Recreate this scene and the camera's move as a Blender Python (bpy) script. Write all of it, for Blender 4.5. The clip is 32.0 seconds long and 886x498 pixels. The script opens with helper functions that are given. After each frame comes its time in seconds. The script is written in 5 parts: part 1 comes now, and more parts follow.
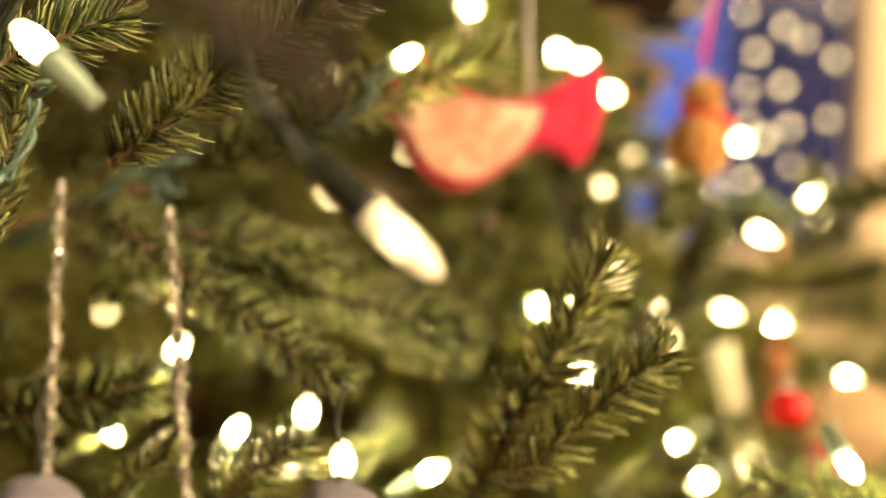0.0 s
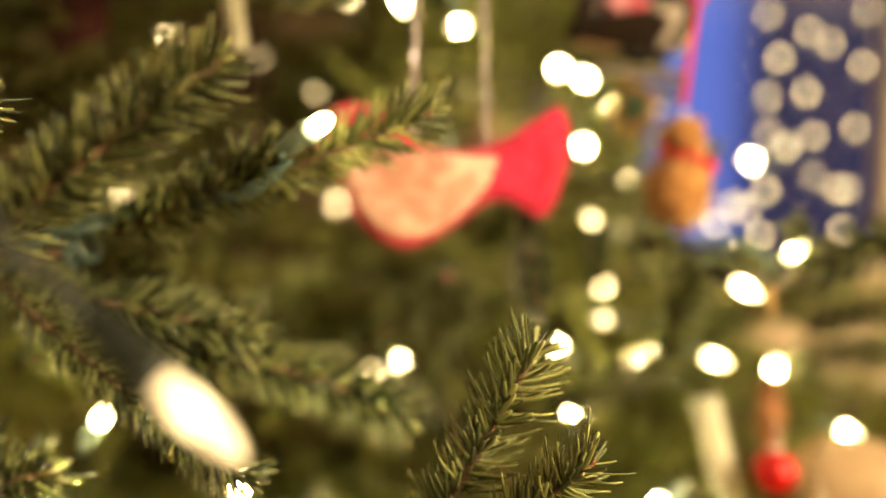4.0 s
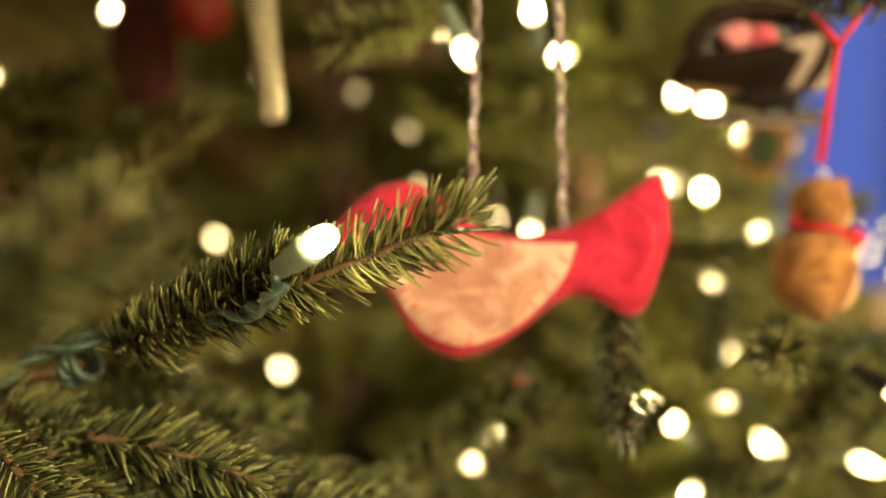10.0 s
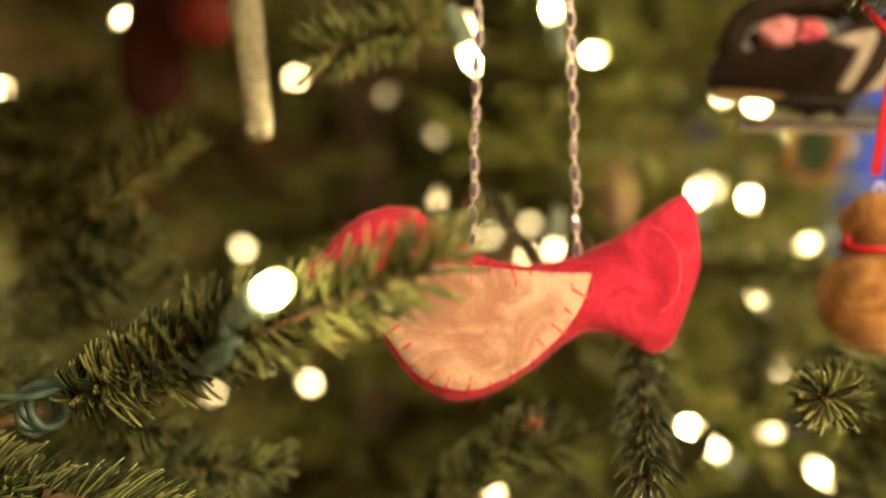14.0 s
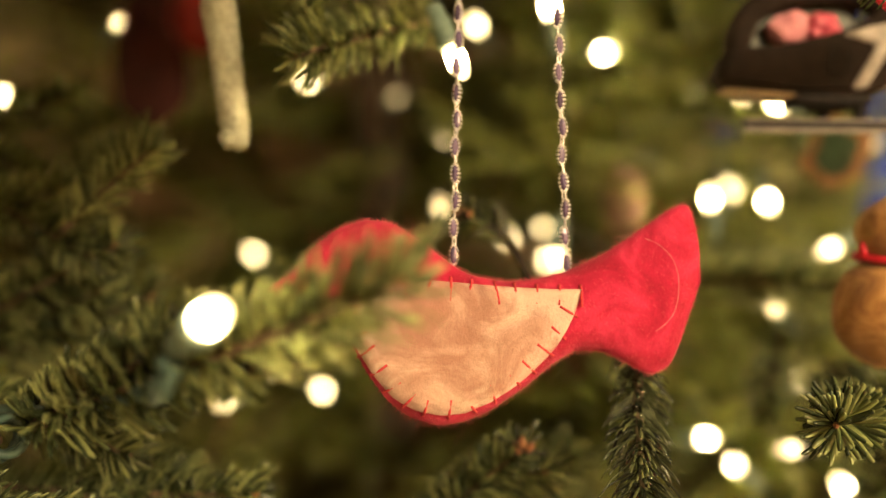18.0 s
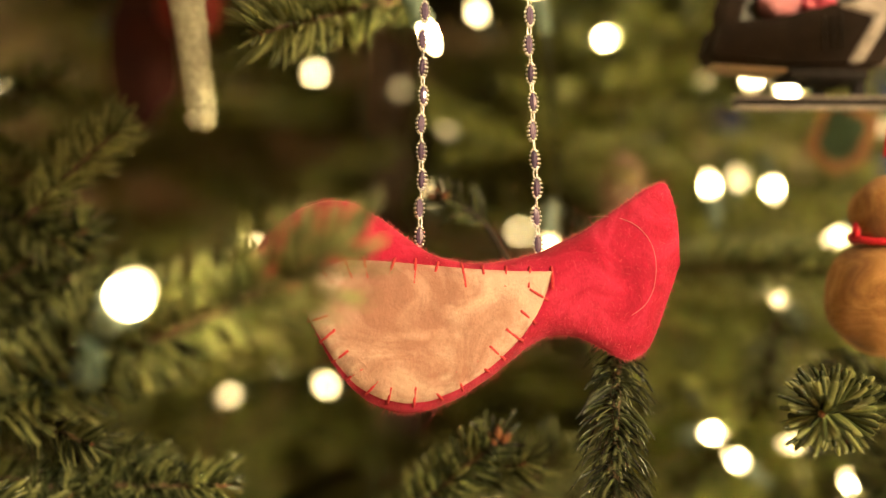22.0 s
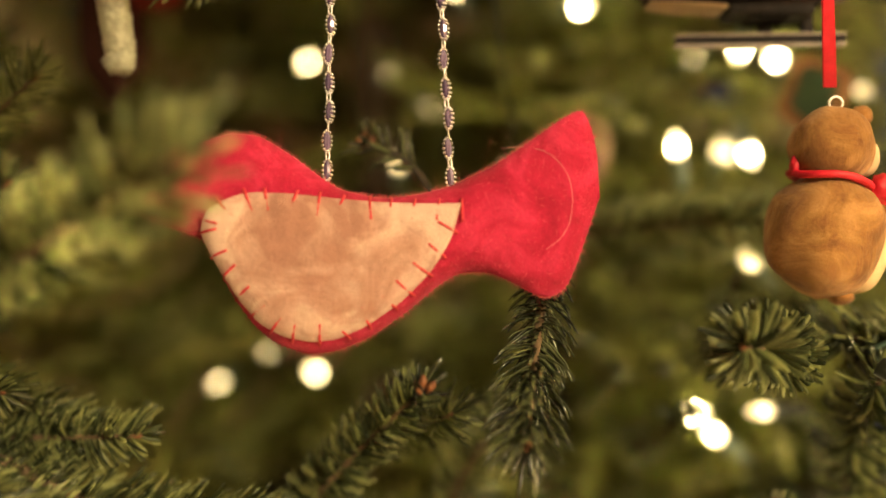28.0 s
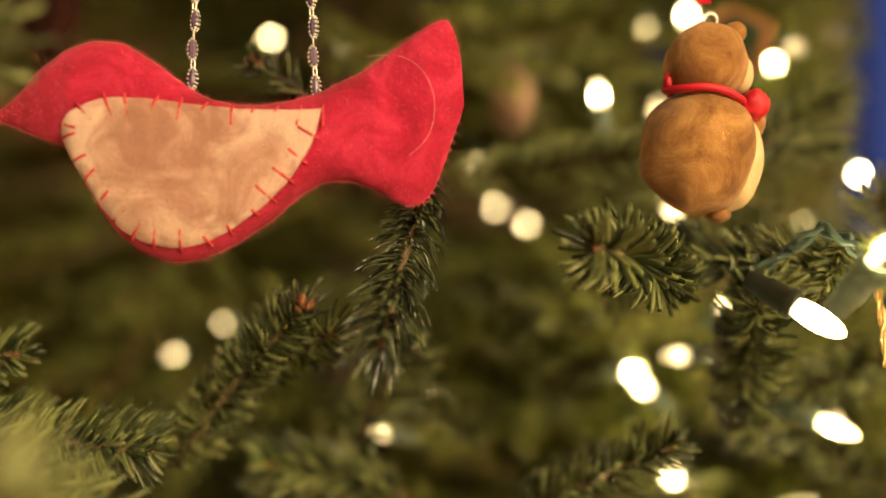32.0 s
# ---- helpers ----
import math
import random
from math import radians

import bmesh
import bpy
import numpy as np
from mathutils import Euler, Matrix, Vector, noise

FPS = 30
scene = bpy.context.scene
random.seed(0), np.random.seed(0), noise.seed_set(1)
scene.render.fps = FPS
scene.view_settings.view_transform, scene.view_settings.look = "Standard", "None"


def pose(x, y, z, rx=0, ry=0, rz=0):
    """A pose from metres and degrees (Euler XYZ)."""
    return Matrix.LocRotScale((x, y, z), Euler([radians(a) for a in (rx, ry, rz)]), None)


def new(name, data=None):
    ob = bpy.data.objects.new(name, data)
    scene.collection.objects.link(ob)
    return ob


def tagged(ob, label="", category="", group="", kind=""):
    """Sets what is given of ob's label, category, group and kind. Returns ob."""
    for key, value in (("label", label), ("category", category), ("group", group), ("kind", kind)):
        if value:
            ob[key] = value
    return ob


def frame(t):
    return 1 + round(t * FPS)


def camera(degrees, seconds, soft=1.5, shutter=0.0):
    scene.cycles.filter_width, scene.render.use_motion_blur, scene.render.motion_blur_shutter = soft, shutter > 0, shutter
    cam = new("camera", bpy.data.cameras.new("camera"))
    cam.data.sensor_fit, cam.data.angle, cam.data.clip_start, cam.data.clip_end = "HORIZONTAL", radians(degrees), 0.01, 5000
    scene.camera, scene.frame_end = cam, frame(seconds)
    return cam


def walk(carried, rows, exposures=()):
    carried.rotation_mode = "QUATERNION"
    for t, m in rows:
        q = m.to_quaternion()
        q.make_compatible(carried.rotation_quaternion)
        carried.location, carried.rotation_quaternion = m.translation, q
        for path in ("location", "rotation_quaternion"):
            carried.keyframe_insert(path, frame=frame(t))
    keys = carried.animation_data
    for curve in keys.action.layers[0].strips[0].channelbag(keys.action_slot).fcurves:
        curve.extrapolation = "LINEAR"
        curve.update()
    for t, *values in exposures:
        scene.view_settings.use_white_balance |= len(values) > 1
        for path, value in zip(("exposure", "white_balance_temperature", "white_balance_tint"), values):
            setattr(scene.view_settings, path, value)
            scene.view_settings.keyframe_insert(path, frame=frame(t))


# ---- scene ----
# camera
cam = camera(56.2, 32.0, soft=1.3)
cam.data.dof.use_dof = True
cam.data.dof.focus_distance = 0.254
cam.data.dof.aperture_fstop = 2.65
PATH = [
    (0, pose(0.0349, -0.0352, 1.1931, 88.51, -0.89, 4.98)),
    (1, pose(0.0458, -0.0281, 1.2009, 88.18, -1.16, 5.23)),
    (2, pose(0.0558, -0.0205, 1.2086, 87.86, -1.40, 5.69)),
    (3, pose(0.0647, -0.0115, 1.2171, 87.76, -1.49, 6.38)),
    (5.5, pose(0.0793, 0.0171, 1.2388, 88.08, -0.78, 9.10)),
    (6, pose(0.0811, 0.0235, 1.2423, 88.13, -0.79, 9.86)),
    (7, pose(0.0840, 0.0364, 1.2486, 88.19, -0.91, 11.56)),
    (8, pose(0.0856, 0.0490, 1.2540, 88.18, -1.03, 13.42)),
    (9, pose(0.0864, 0.0612, 1.2587, 88.11, -0.96, 15.10)),
    (10, pose(0.0874, 0.0729, 1.2630, 88.12, -0.77, 16.34)),
    (11, pose(0.0883, 0.0839, 1.2666, 88.10, -0.52, 17.40)),
    (12, pose(0.0899, 0.0939, 1.2690, 87.91, -0.29, 18.29)),
    (13, pose(0.0922, 0.1029, 1.2716, 87.83, -0.22, 19.09)),
    (14, pose(0.0949, 0.1112, 1.2742, 87.82, -0.21, 19.82)),
    (14.5, pose(0.0963, 0.1151, 1.2754, 87.82, -0.20, 20.15)),
    (16.5, pose(0.1007, 0.1274, 1.2792, 87.92, -0.05, 21.18)),
    (17, pose(0.1017, 0.1297, 1.2794, 87.93, 0.04, 21.44)),
    (18, pose(0.1041, 0.1338, 1.2786, 87.77, 0.24, 21.87)),
    (19, pose(0.1068, 0.1378, 1.2772, 87.65, 0.38, 22.29)),
    (20, pose(0.1097, 0.1418, 1.2754, 87.55, 0.45, 22.74)),
    (21, pose(0.1128, 0.1462, 1.2738, 87.59, 0.48, 23.15)),
    (22, pose(0.1165, 0.1508, 1.2725, 87.71, 0.49, 23.48)),
    (23, pose(0.1204, 0.1556, 1.2712, 87.84, 0.53, 23.76)),
    (24, pose(0.1245, 0.1603, 1.2694, 88.04, 0.53, 24.01)),
    (25, pose(0.1286, 0.1642, 1.2666, 88.20, 0.52, 24.31)),
    (25.5, pose(0.1307, 0.1660, 1.2650, 88.29, 0.53, 24.45)),
    (27.5, pose(0.1407, 0.1721, 1.2532, 88.33, 1.04, 25.08)),
    (28, pose(0.1441, 0.1736, 1.2495, 88.28, 1.05, 25.21)),
    (29, pose(0.1516, 0.1768, 1.2421, 88.19, 1.06, 25.42)),
    (30, pose(0.1604, 0.1805, 1.2346, 88.10, 1.07, 25.42)),
    (31, pose(0.1699, 0.1848, 1.2277, 88.11, 1.04, 25.23)),
    (32, pose(0.1798, 0.1892, 1.2217, 88.27, 0.95, 25.02)),
]
walk(cam, PATH, exposures=((0.0, 1.00), (3.0, 0.94), (8.0, 0.64), (14.0, 0.50), (25.0, 0.42), (32.0, 0.20)))

# world and room light: a dim evening room with one warm ceiling lamp
world = bpy.data.worlds.new("evening")
world.use_nodes = True
world.node_tree.nodes["Background"].inputs["Color"].default_value = (0.09, 0.08, 0.07, 1)
world.node_tree.nodes["Background"].inputs["Strength"].default_value = 0.05
scene.world = world
lamp = bpy.data.lights.new("ceiling_lamp_light", "POINT")
lamp.shadow_soft_size, lamp.energy, lamp.color = 0.25, 172.0, (1.0, 0.79, 0.46)
new("ceiling_lamp_light", lamp).location = (1.9, -0.9, 2.1)

GLOW = 220.0
rnd = random.Random(7)


# ---- materials ----
def material(name, base=(0.5, 0.5, 0.5), rough=0.6, metal=0.0, **extra):
    m = bpy.data.materials.new(name)
    m.use_nodes = True
    b = m.node_tree.nodes["Principled BSDF"]
    b.inputs["Base Color"].default_value = (*base, 1)
    b.inputs["Roughness"].default_value = rough
    b.inputs["Metallic"].default_value = metal
    for key, value in extra.items():
        b.inputs[key.replace("_", " ")].default_value = value
    return m


def varied(m, a, b, scale=60.0, detail=4.0, bump=0.0, bump_scale=800.0, dist=0.0005, island=0.0, third=None):
    """Mix two or three base colours by noise, with a fine bump."""
    nt = m.node_tree
    n, ln = nt.nodes, nt.links
    p = n["Principled BSDF"]
    co = n.new("ShaderNodeTexCoord")
    tex = n.new("ShaderNodeTexNoise")
    tex.inputs["Scale"].default_value, tex.inputs["Detail"].default_value = scale, detail
    ln.new(co.outputs["Object"], tex.inputs["Vector"])
    ramp = n.new("ShaderNodeValToRGB")
    ramp.color_ramp.elements[0].position, ramp.color_ramp.elements[1].position = 0.32, 0.68
    ramp.color_ramp.elements[0].color, ramp.color_ramp.elements[1].color = (*a, 1), (*b, 1)
    if third:
        e = ramp.color_ramp.elements.new(0.5)
        e.color = (*third, 1)
    fac = tex.outputs["Fac"]
    if island:
        geo = n.new("ShaderNodeNewGeometry")
        mix = n.new("ShaderNodeMix")
        mix.inputs["Factor"].default_value = island
        ln.new(tex.outputs["Fac"], mix.inputs["A"])
        ln.new(geo.outputs["Random Per Island"], mix.inputs["B"])
        fac = mix.outputs["Result"]
    ln.new(fac, ramp.inputs["Fac"])
    ln.new(ramp.outputs["Color"], p.inputs["Base Color"])
    if bump:
        t2 = n.new("ShaderNodeTexNoise")
        t2.inputs["Scale"].default_value, t2.inputs["Detail"].default_value = bump_scale, 5.0
        ln.new(co.outputs["Object"], t2.inputs["Vector"])
        bm_ = n.new("ShaderNodeBump")
        bm_.inputs["Strength"].default_value, bm_.inputs["Distance"].default_value = bump, dist
        ln.new(t2.outputs["Fac"], bm_.inputs["Height"])
        ln.new(bm_.outputs["Normal"], p.inputs["Normal"])
    return m


def felted(m, a, b, c, coarse=38.0, fleck=0.3, stain=None):
    """Pressed wool: cloudy patches, fine fibres and small pills; stain: the middle and size of a worn, darker patch."""
    nt = m.node_tree
    n, ln = nt.nodes, nt.links
    p = n["Principled BSDF"]
    co = n.new("ShaderNodeTexCoord")

    def tex(scale, detail, rough=0.6, stretch=None, warp=0.0):
        t = n.new("ShaderNodeTexNoise")
        t.inputs["Scale"].default_value, t.inputs["Detail"].default_value, t.inputs["Roughness"].default_value = scale, detail, rough
        t.inputs["Distortion"].default_value = warp
        src = co.outputs["Object"]
        if stretch:
            mp = n.new("ShaderNodeMapping")
            mp.inputs["Scale"].default_value = stretch
            mp.inputs["Rotation"].default_value = (0.0, 0.5, 0.3)
            ln.new(src, mp.inputs["Vector"])
            src = mp.outputs["Vector"]
        ln.new(src, t.inputs["Vector"])
        return t.outputs["Fac"]

    cloud, fibre, pill = tex(coarse, 5, 0.62, warp=0.8), tex(800, 3, 0.7, (1.0, 1.0, 0.5), 2.0), tex(420, 4, 0.7, warp=1.0)
    ramp = n.new("ShaderNodeValToRGB")
    ramp.color_ramp.elements[0].position, ramp.color_ramp.elements[1].position = 0.36, 0.62
    ramp.color_ramp.elements[0].color, ramp.color_ramp.elements[1].color = (*a, 1), (*c, 1)
    e = ramp.color_ramp.elements.new(0.5)
    e.color = (*b, 1)
    if stain:
        far, rng, less = n.new("ShaderNodeVectorMath"), n.new("ShaderNodeMapRange"), n.new("ShaderNodeMath")
        far.operation, far.inputs[1].default_value, less.operation = "DISTANCE", stain[0], "ADD"
        rng.interpolation_type = "SMOOTHSTEP"
        rng.inputs["From Min"].default_value, rng.inputs["From Max"].default_value = 0.15 * stain[1], stain[1]
        rng.inputs["To Min"].default_value, rng.inputs["To Max"].default_value = -0.11, 0.07
        ln.new(co.outputs["Object"], far.inputs[0])
        ln.new(far.outputs["Value"], rng.inputs["Value"])
        ln.new(rng.outputs["Result"], less.inputs[0])
        ln.new(cloud, less.inputs[1])
        cloud = less.outputs["Value"]
    ln.new(cloud, ramp.inputs["Fac"])
    mix = n.new("ShaderNodeMix")
    mix.data_type, mix.blend_type = "RGBA", "OVERLAY"
    mix.inputs["Factor"].default_value = fleck
    ln.new(ramp.outputs["Color"], mix.inputs["A"])
    add = n.new("ShaderNodeMath")
    add.operation = "ADD"
    ln.new(fibre, add.inputs[0])
    ln.new(pill, add.inputs[1])
    half = n.new("ShaderNodeMapRange")
    half.inputs["From Min"].default_value, half.inputs["From Max"].default_value = 0.7, 1.3
    ln.new(add.outputs["Value"], half.inputs["Value"])
    ln.new(half.outputs["Result"], mix.inputs["B"])
    ln.new(mix.outputs["Result"], p.inputs["Base Color"])
    bump = n.new("ShaderNodeBump")
    bump.inputs["Strength"].default_value, bump.inputs["Distance"].default_value = 0.5, 0.0008
    ln.new(add.outputs["Value"], bump.inputs["Height"])
    ln.new(bump.outputs["Normal"], p.inputs["Normal"])
    return m


def glowing(name, colour, strength):
    m = material(name, (0.9, 0.85, 0.75), 0.2)
    b = m.node_tree.nodes["Principled BSDF"]
    b.inputs["Emission Color"].default_value = (*colour, 1)
    # the filament burns in the middle of the glass; the ends only glow
    nt = m.node_tree
    co, sep = nt.nodes.new("ShaderNodeTexCoord"), nt.nodes.new("ShaderNodeSeparateXYZ")
    dist, mp = nt.nodes.new("ShaderNodeMath"), nt.nodes.new("ShaderNodeMapRange")
    nt.links.new(co.outputs["Object"], sep.inputs["Vector"])
    sub = nt.nodes.new("ShaderNodeMath")
    sub.operation, sub.inputs[1].default_value = "SUBTRACT", 0.0056
    nt.links.new(sep.outputs["Z"], sub.inputs[0])
    dist.operation = "ABSOLUTE"
    nt.links.new(sub.outputs["Value"], dist.inputs[0])
    nt.links.new(dist.outputs["Value"], mp.inputs["Value"])
    mp.interpolation_type = "SMOOTHSTEP"
    mp.inputs["From Min"].default_value, mp.inputs["From Max"].default_value = 0.0010, 0.0030
    mp.inputs["To Min"].default_value, mp.inputs["To Max"].default_value = strength, min(0.25 * strength, 7.0)
    nt.links.new(mp.outputs["Result"], b.inputs["Emission Strength"])
    return m


def leafy(m, share):
    """Let part of the light pass through, as thin green leaves do."""
    nt = m.node_tree
    p, o = nt.nodes["Principled BSDF"], nt.nodes["Material Output"]
    tr, mix = nt.nodes.new("ShaderNodeBsdfTranslucent"), nt.nodes.new("ShaderNodeMixShader")
    mix.inputs[0].default_value = share
    nt.links.new(p.inputs["Base Color"].links[0].from_socket, tr.inputs["Color"])
    nt.links.new(p.outputs["BSDF"], mix.inputs[1])
    nt.links.new(tr.outputs["BSDF"], mix.inputs[2])
    nt.links.new(mix.outputs["Shader"], o.inputs["Surface"])


M_NEEDLE = varied(material("fir_needle", rough=0.2, Specular_IOR_Level=0.7), (0.042, 0.056, 0.022), (0.33, 0.36, 0.14), 90, 3, island=0.6, third=(0.12, 0.145, 0.054))
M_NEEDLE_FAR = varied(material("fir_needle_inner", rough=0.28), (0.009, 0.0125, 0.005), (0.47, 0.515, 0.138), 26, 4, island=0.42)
# brighter copy of the needle green: light on the twigs put into base colour
M_NEEDLE_BRIGHT = varied(material("brightened_fir_needle", rough=0.27), (0.125, 0.150, 0.060), (0.50, 0.53, 0.22), 90, 3, island=0.6, third=(0.27, 0.305, 0.12))
M_NEEDLE_DARK = varied(material("dark_fir_needle", rough=0.2, Specular_IOR_Level=0.8), (0.015, 0.020, 0.010), (0.10, 0.115, 0.05), 90, 3, island=0.6)
leafy(M_NEEDLE, 0.3)
leafy(M_NEEDLE_BRIGHT, 0.35)
leafy(M_NEEDLE_FAR, 0.3)
M_BARK = varied(material("twig_bark", rough=0.85), (0.065, 0.042, 0.020), (0.17, 0.11, 0.055), 250, 5, bump=0.6, bump_scale=900)
M_BUD = varied(material("bud_scale", rough=0.6), (0.13, 0.045, 0.014), (0.30, 0.11, 0.04), 700, 3, bump=0.4)
# dark twig bark; on the twig nearest the eye it stands in for shade
M_TWIG = varied(material("dark_and_shaded_twig_bark", rough=0.9), (0.012, 0.009, 0.005), (0.04, 0.030, 0.018), 250, 5, bump=0.6, bump_scale=900)
M_TRUNK = varied(material("trunk_bark", rough=0.9), (0.035, 0.022, 0.014), (0.12, 0.08, 0.05), 60, 6, bump=0.8, bump_scale=120, dist=0.004)
M_RED_FELT = felted(material("red_felt", rough=1.0, Sheen_Weight=0.06), (0.33, 0.005, 0.032), (0.44, 0.009, 0.050), (0.55, 0.024, 0.080), 70.0, 0.12)
M_TAN_FELT = felted(material("tan_felt", rough=1.0, Sheen_Weight=0.10), (0.38, 0.19, 0.142), (0.52, 0.315, 0.248), (0.66, 0.46, 0.378), 60.0, 0.10, ((-0.007, -0.008, -0.002), 0.032))
M_RED_THREAD = varied(material("red_thread", rough=0.9), (0.50, 0.025, 0.035), (0.68, 0.06, 0.07), 900, 2, bump=0.3)
M_FUZZ = material("wool_fibre", (0.72, 0.12, 0.15), 0.9)
M_LOOSE = material("loose_pale_fibre", (0.85, 0.42, 0.38), 0.9)
M_BROWN_FELT = felted(material("brown_felt", rough=1.0, Sheen_Weight=0.12), (0.18, 0.074, 0.018), (0.32, 0.150, 0.042), (0.45, 0.235, 0.080), 60.0, 0.1)
M_CREAM_FELT = varied(material("cream_felt", rough=0.95), (0.6, 0.42, 0.24), (0.74, 0.55, 0.34), 120, 4, bump=0.6, bump_scale=1400)
M_RIBBON = varied(material("red_ribbon", rough=0.5), (0.55, 0.008, 0.025), (0.68, 0.015, 0.04), 300, 3, bump=0.3, bump_scale=2500)
M_SOCKET = varied(material("green_socket", rough=0.4), (0.14, 0.20, 0.162), (0.20, 0.265, 0.22), 400, 3, bump=0.2)
# near-black green: shade painted into sockets and a cord; also plain dark thread
M_DARK = varied(material("dark_and_shaded_green", rough=0.5), (0.008, 0.012, 0.009), (0.016, 0.022, 0.017), 300, 3)
M_WIRE = varied(material("green_wire", rough=0.4), (0.035, 0.070, 0.058), (0.085, 0.14, 0.118), 200, 3)
M_SILVER = varied(material("silver_wire", rough=0.40, metal=1.0), (0.86, 0.82, 0.84), (0.97, 0.94, 0.96), 600, 2)
M_BEAD = material("violet_glass_bead", (0.17, 0.12, 0.22), 0.12, 0.1, IOR=1.8)
M_CRYSTAL = material("clear_glass_bead", (0.42, 0.42, 0.38), 0.08, 0.0, IOR=1.55, Transmission_Weight=0.8)
M_GLITTER = varied(material("frosted_glitter", rough=0.35), (0.42, 0.43, 0.33), (0.70, 0.72, 0.60), 500, 5, bump=1.0, bump_scale=900, dist=0.0012, third=(0.54, 0.56, 0.44))
M_BOOT = varied(material("dark_leather", rough=0.85, Specular_IOR_Level=0.15), (0.010, 0.006, 0.004), (0.022, 0.013, 0.009), 80, 5, bump=0.3, bump_scale=500)
M_SOLE = varied(material("black_rubber", rough=0.8, Specular_IOR_Level=0.2), (0.012, 0.010, 0.010), (0.025, 0.02, 0.02), 200, 3)
M_STEEL = varied(material("silver_paint", rough=0.6, metal=0.2), (0.20, 0.165, 0.14), (0.31, 0.265, 0.23), 300, 3, bump=0.2)
M_PINK = varied(material("pink_satin", rough=0.4), (0.40, 0.03, 0.07), (0.66, 0.10, 0.16), 160, 3, bump=0.3, bump_scale=300)
M_GOLD = varied(material("gold_thread", rough=0.35, metal=0.7), (0.55, 0.36, 0.14), (0.75, 0.52, 0.24), 900, 2)
M_PALE_PINK = varied(material("pale_pink_felt", rough=0.9), (0.50, 0.18, 0.22), (0.66, 0.30, 0.34), 160, 3, bump=0.3, bump_scale=300)
M_RED_GLASS = material("red_glass", (0.55, 0.01, 0.012), 0.06, 0.5)
M_RED_MATT = varied(material("red_paint", rough=0.5), (0.15, 0.007, 0.007), (0.23, 0.014, 0.012), 60, 4)
M_MAROON = varied(material("maroon_cloth", rough=0.9), (0.03, 0.004, 0.003), (0.06, 0.008, 0.006), 60, 4, bump=0.4)
M_BEIGE = varied(material("beige_felt", rough=0.9), (0.33, 0.23, 0.135), (0.42, 0.31, 0.19), 60, 4, bump=0.5)
M_PEACH = varied(material("peach_felt", rough=0.95), (0.19, 0.120, 0.085), (0.27, 0.18, 0.13), 100, 4, bump=0.5)
M_GREY_FELT = varied(material("grey_blue_felt", rough=0.95), (0.11, 0.105, 0.15), (0.18, 0.17, 0.23), 100, 4, bump=0.5)
M_GINGER = varied(material("baked_ginger", rough=0.8), (0.17, 0.07, 0.022), (0.30, 0.135, 0.05), 90, 4, bump=0.4)
M_GREEN_ICING = varied(material("green_icing", rough=0.4), (0.014, 0.032, 0.013), (0.030, 0.056, 0.024), 90, 4)
M_OLIVE = varied(material("olive_lining", rough=0.5), (0.018, 0.017, 0.008), (0.055, 0.048, 0.022), 150, 4)
M_BLUE = varied(material("blue_cloth", rough=0.9), (0.014, 0.018, 0.07), (0.03, 0.035, 0.10), 90, 4)
M_WALL = varied(material("cream_wall_paint", rough=0.85), (0.62, 0.5, 0.34), (0.68, 0.56, 0.4), 6, 5, bump=0.15, bump_scale=80, dist=0.001)
M_DARKWALL = varied(material("brown_darkened_wall_paint", rough=0.9), (0.09, 0.06, 0.035), (0.12, 0.085, 0.05), 5, 5, bump=0.15, bump_scale=80, dist=0.001)
M_FLOOR = varied(material("oak_floor", rough=0.5), (0.2, 0.11, 0.05), (0.32, 0.19, 0.09), 8, 6, bump=0.2)
M_CEIL = varied(material("ceiling_paint", rough=0.9), (0.7, 0.66, 0.58), (0.76, 0.72, 0.64), 6, 4)
M_FRAME = varied(material("cream_window_paint", rough=0.5), (0.50, 0.40, 0.27), (0.58, 0.47, 0.33), 12, 4, bump=0.1)
GLOWS = {}


def glow_of(g):
    key = round(g, 3)
    if key not in GLOWS:
        GLOWS[key] = glowing("lit_bulb", (1.0, 0.74, 0.33), GLOW * g)
    return GLOWS[key]


# ---- mesh helpers ----
def link(name, data, parent=None, label="", mat=None):
    ob = new(name, data)
    if mat is not None and not data.materials:
        data.materials.append(mat)
    if parent is not None:
        ob.parent = parent
    if label:
        ob["label"] = label
    return ob


def mesh_from(name, verts, faces, smooth=True):
    me = bpy.data.meshes.new(name)
    me.from_pydata([tuple(map(float, q)) for q in verts], [], faces)
    me.validate()
    if smooth:
        me.polygons.foreach_set("use_smooth", [True] * len(me.polygons))
    me.update()
    return me


def lathe(name, profile, seg=14, squash=1.0):
    """Turn (radius, z) pairs about z."""
    verts, faces = [], []
    for r, z in profile:
        for k in range(seg):
            a = 2 * math.pi * k / seg
            verts.append((r * math.cos(a), r * squash * math.sin(a), z))
    for i in range(len(profile) - 1):
        for k in range(seg):
            k2 = (k + 1) % seg
            faces.append((i * seg + k, i * seg + k2, (i + 1) * seg + k2, (i + 1) * seg + k))
    faces.append(tuple(range(seg))[::-1])
    faces.append(tuple((len(profile) - 1) * seg + k for k in range(seg)))
    return mesh_from(name, verts, faces)


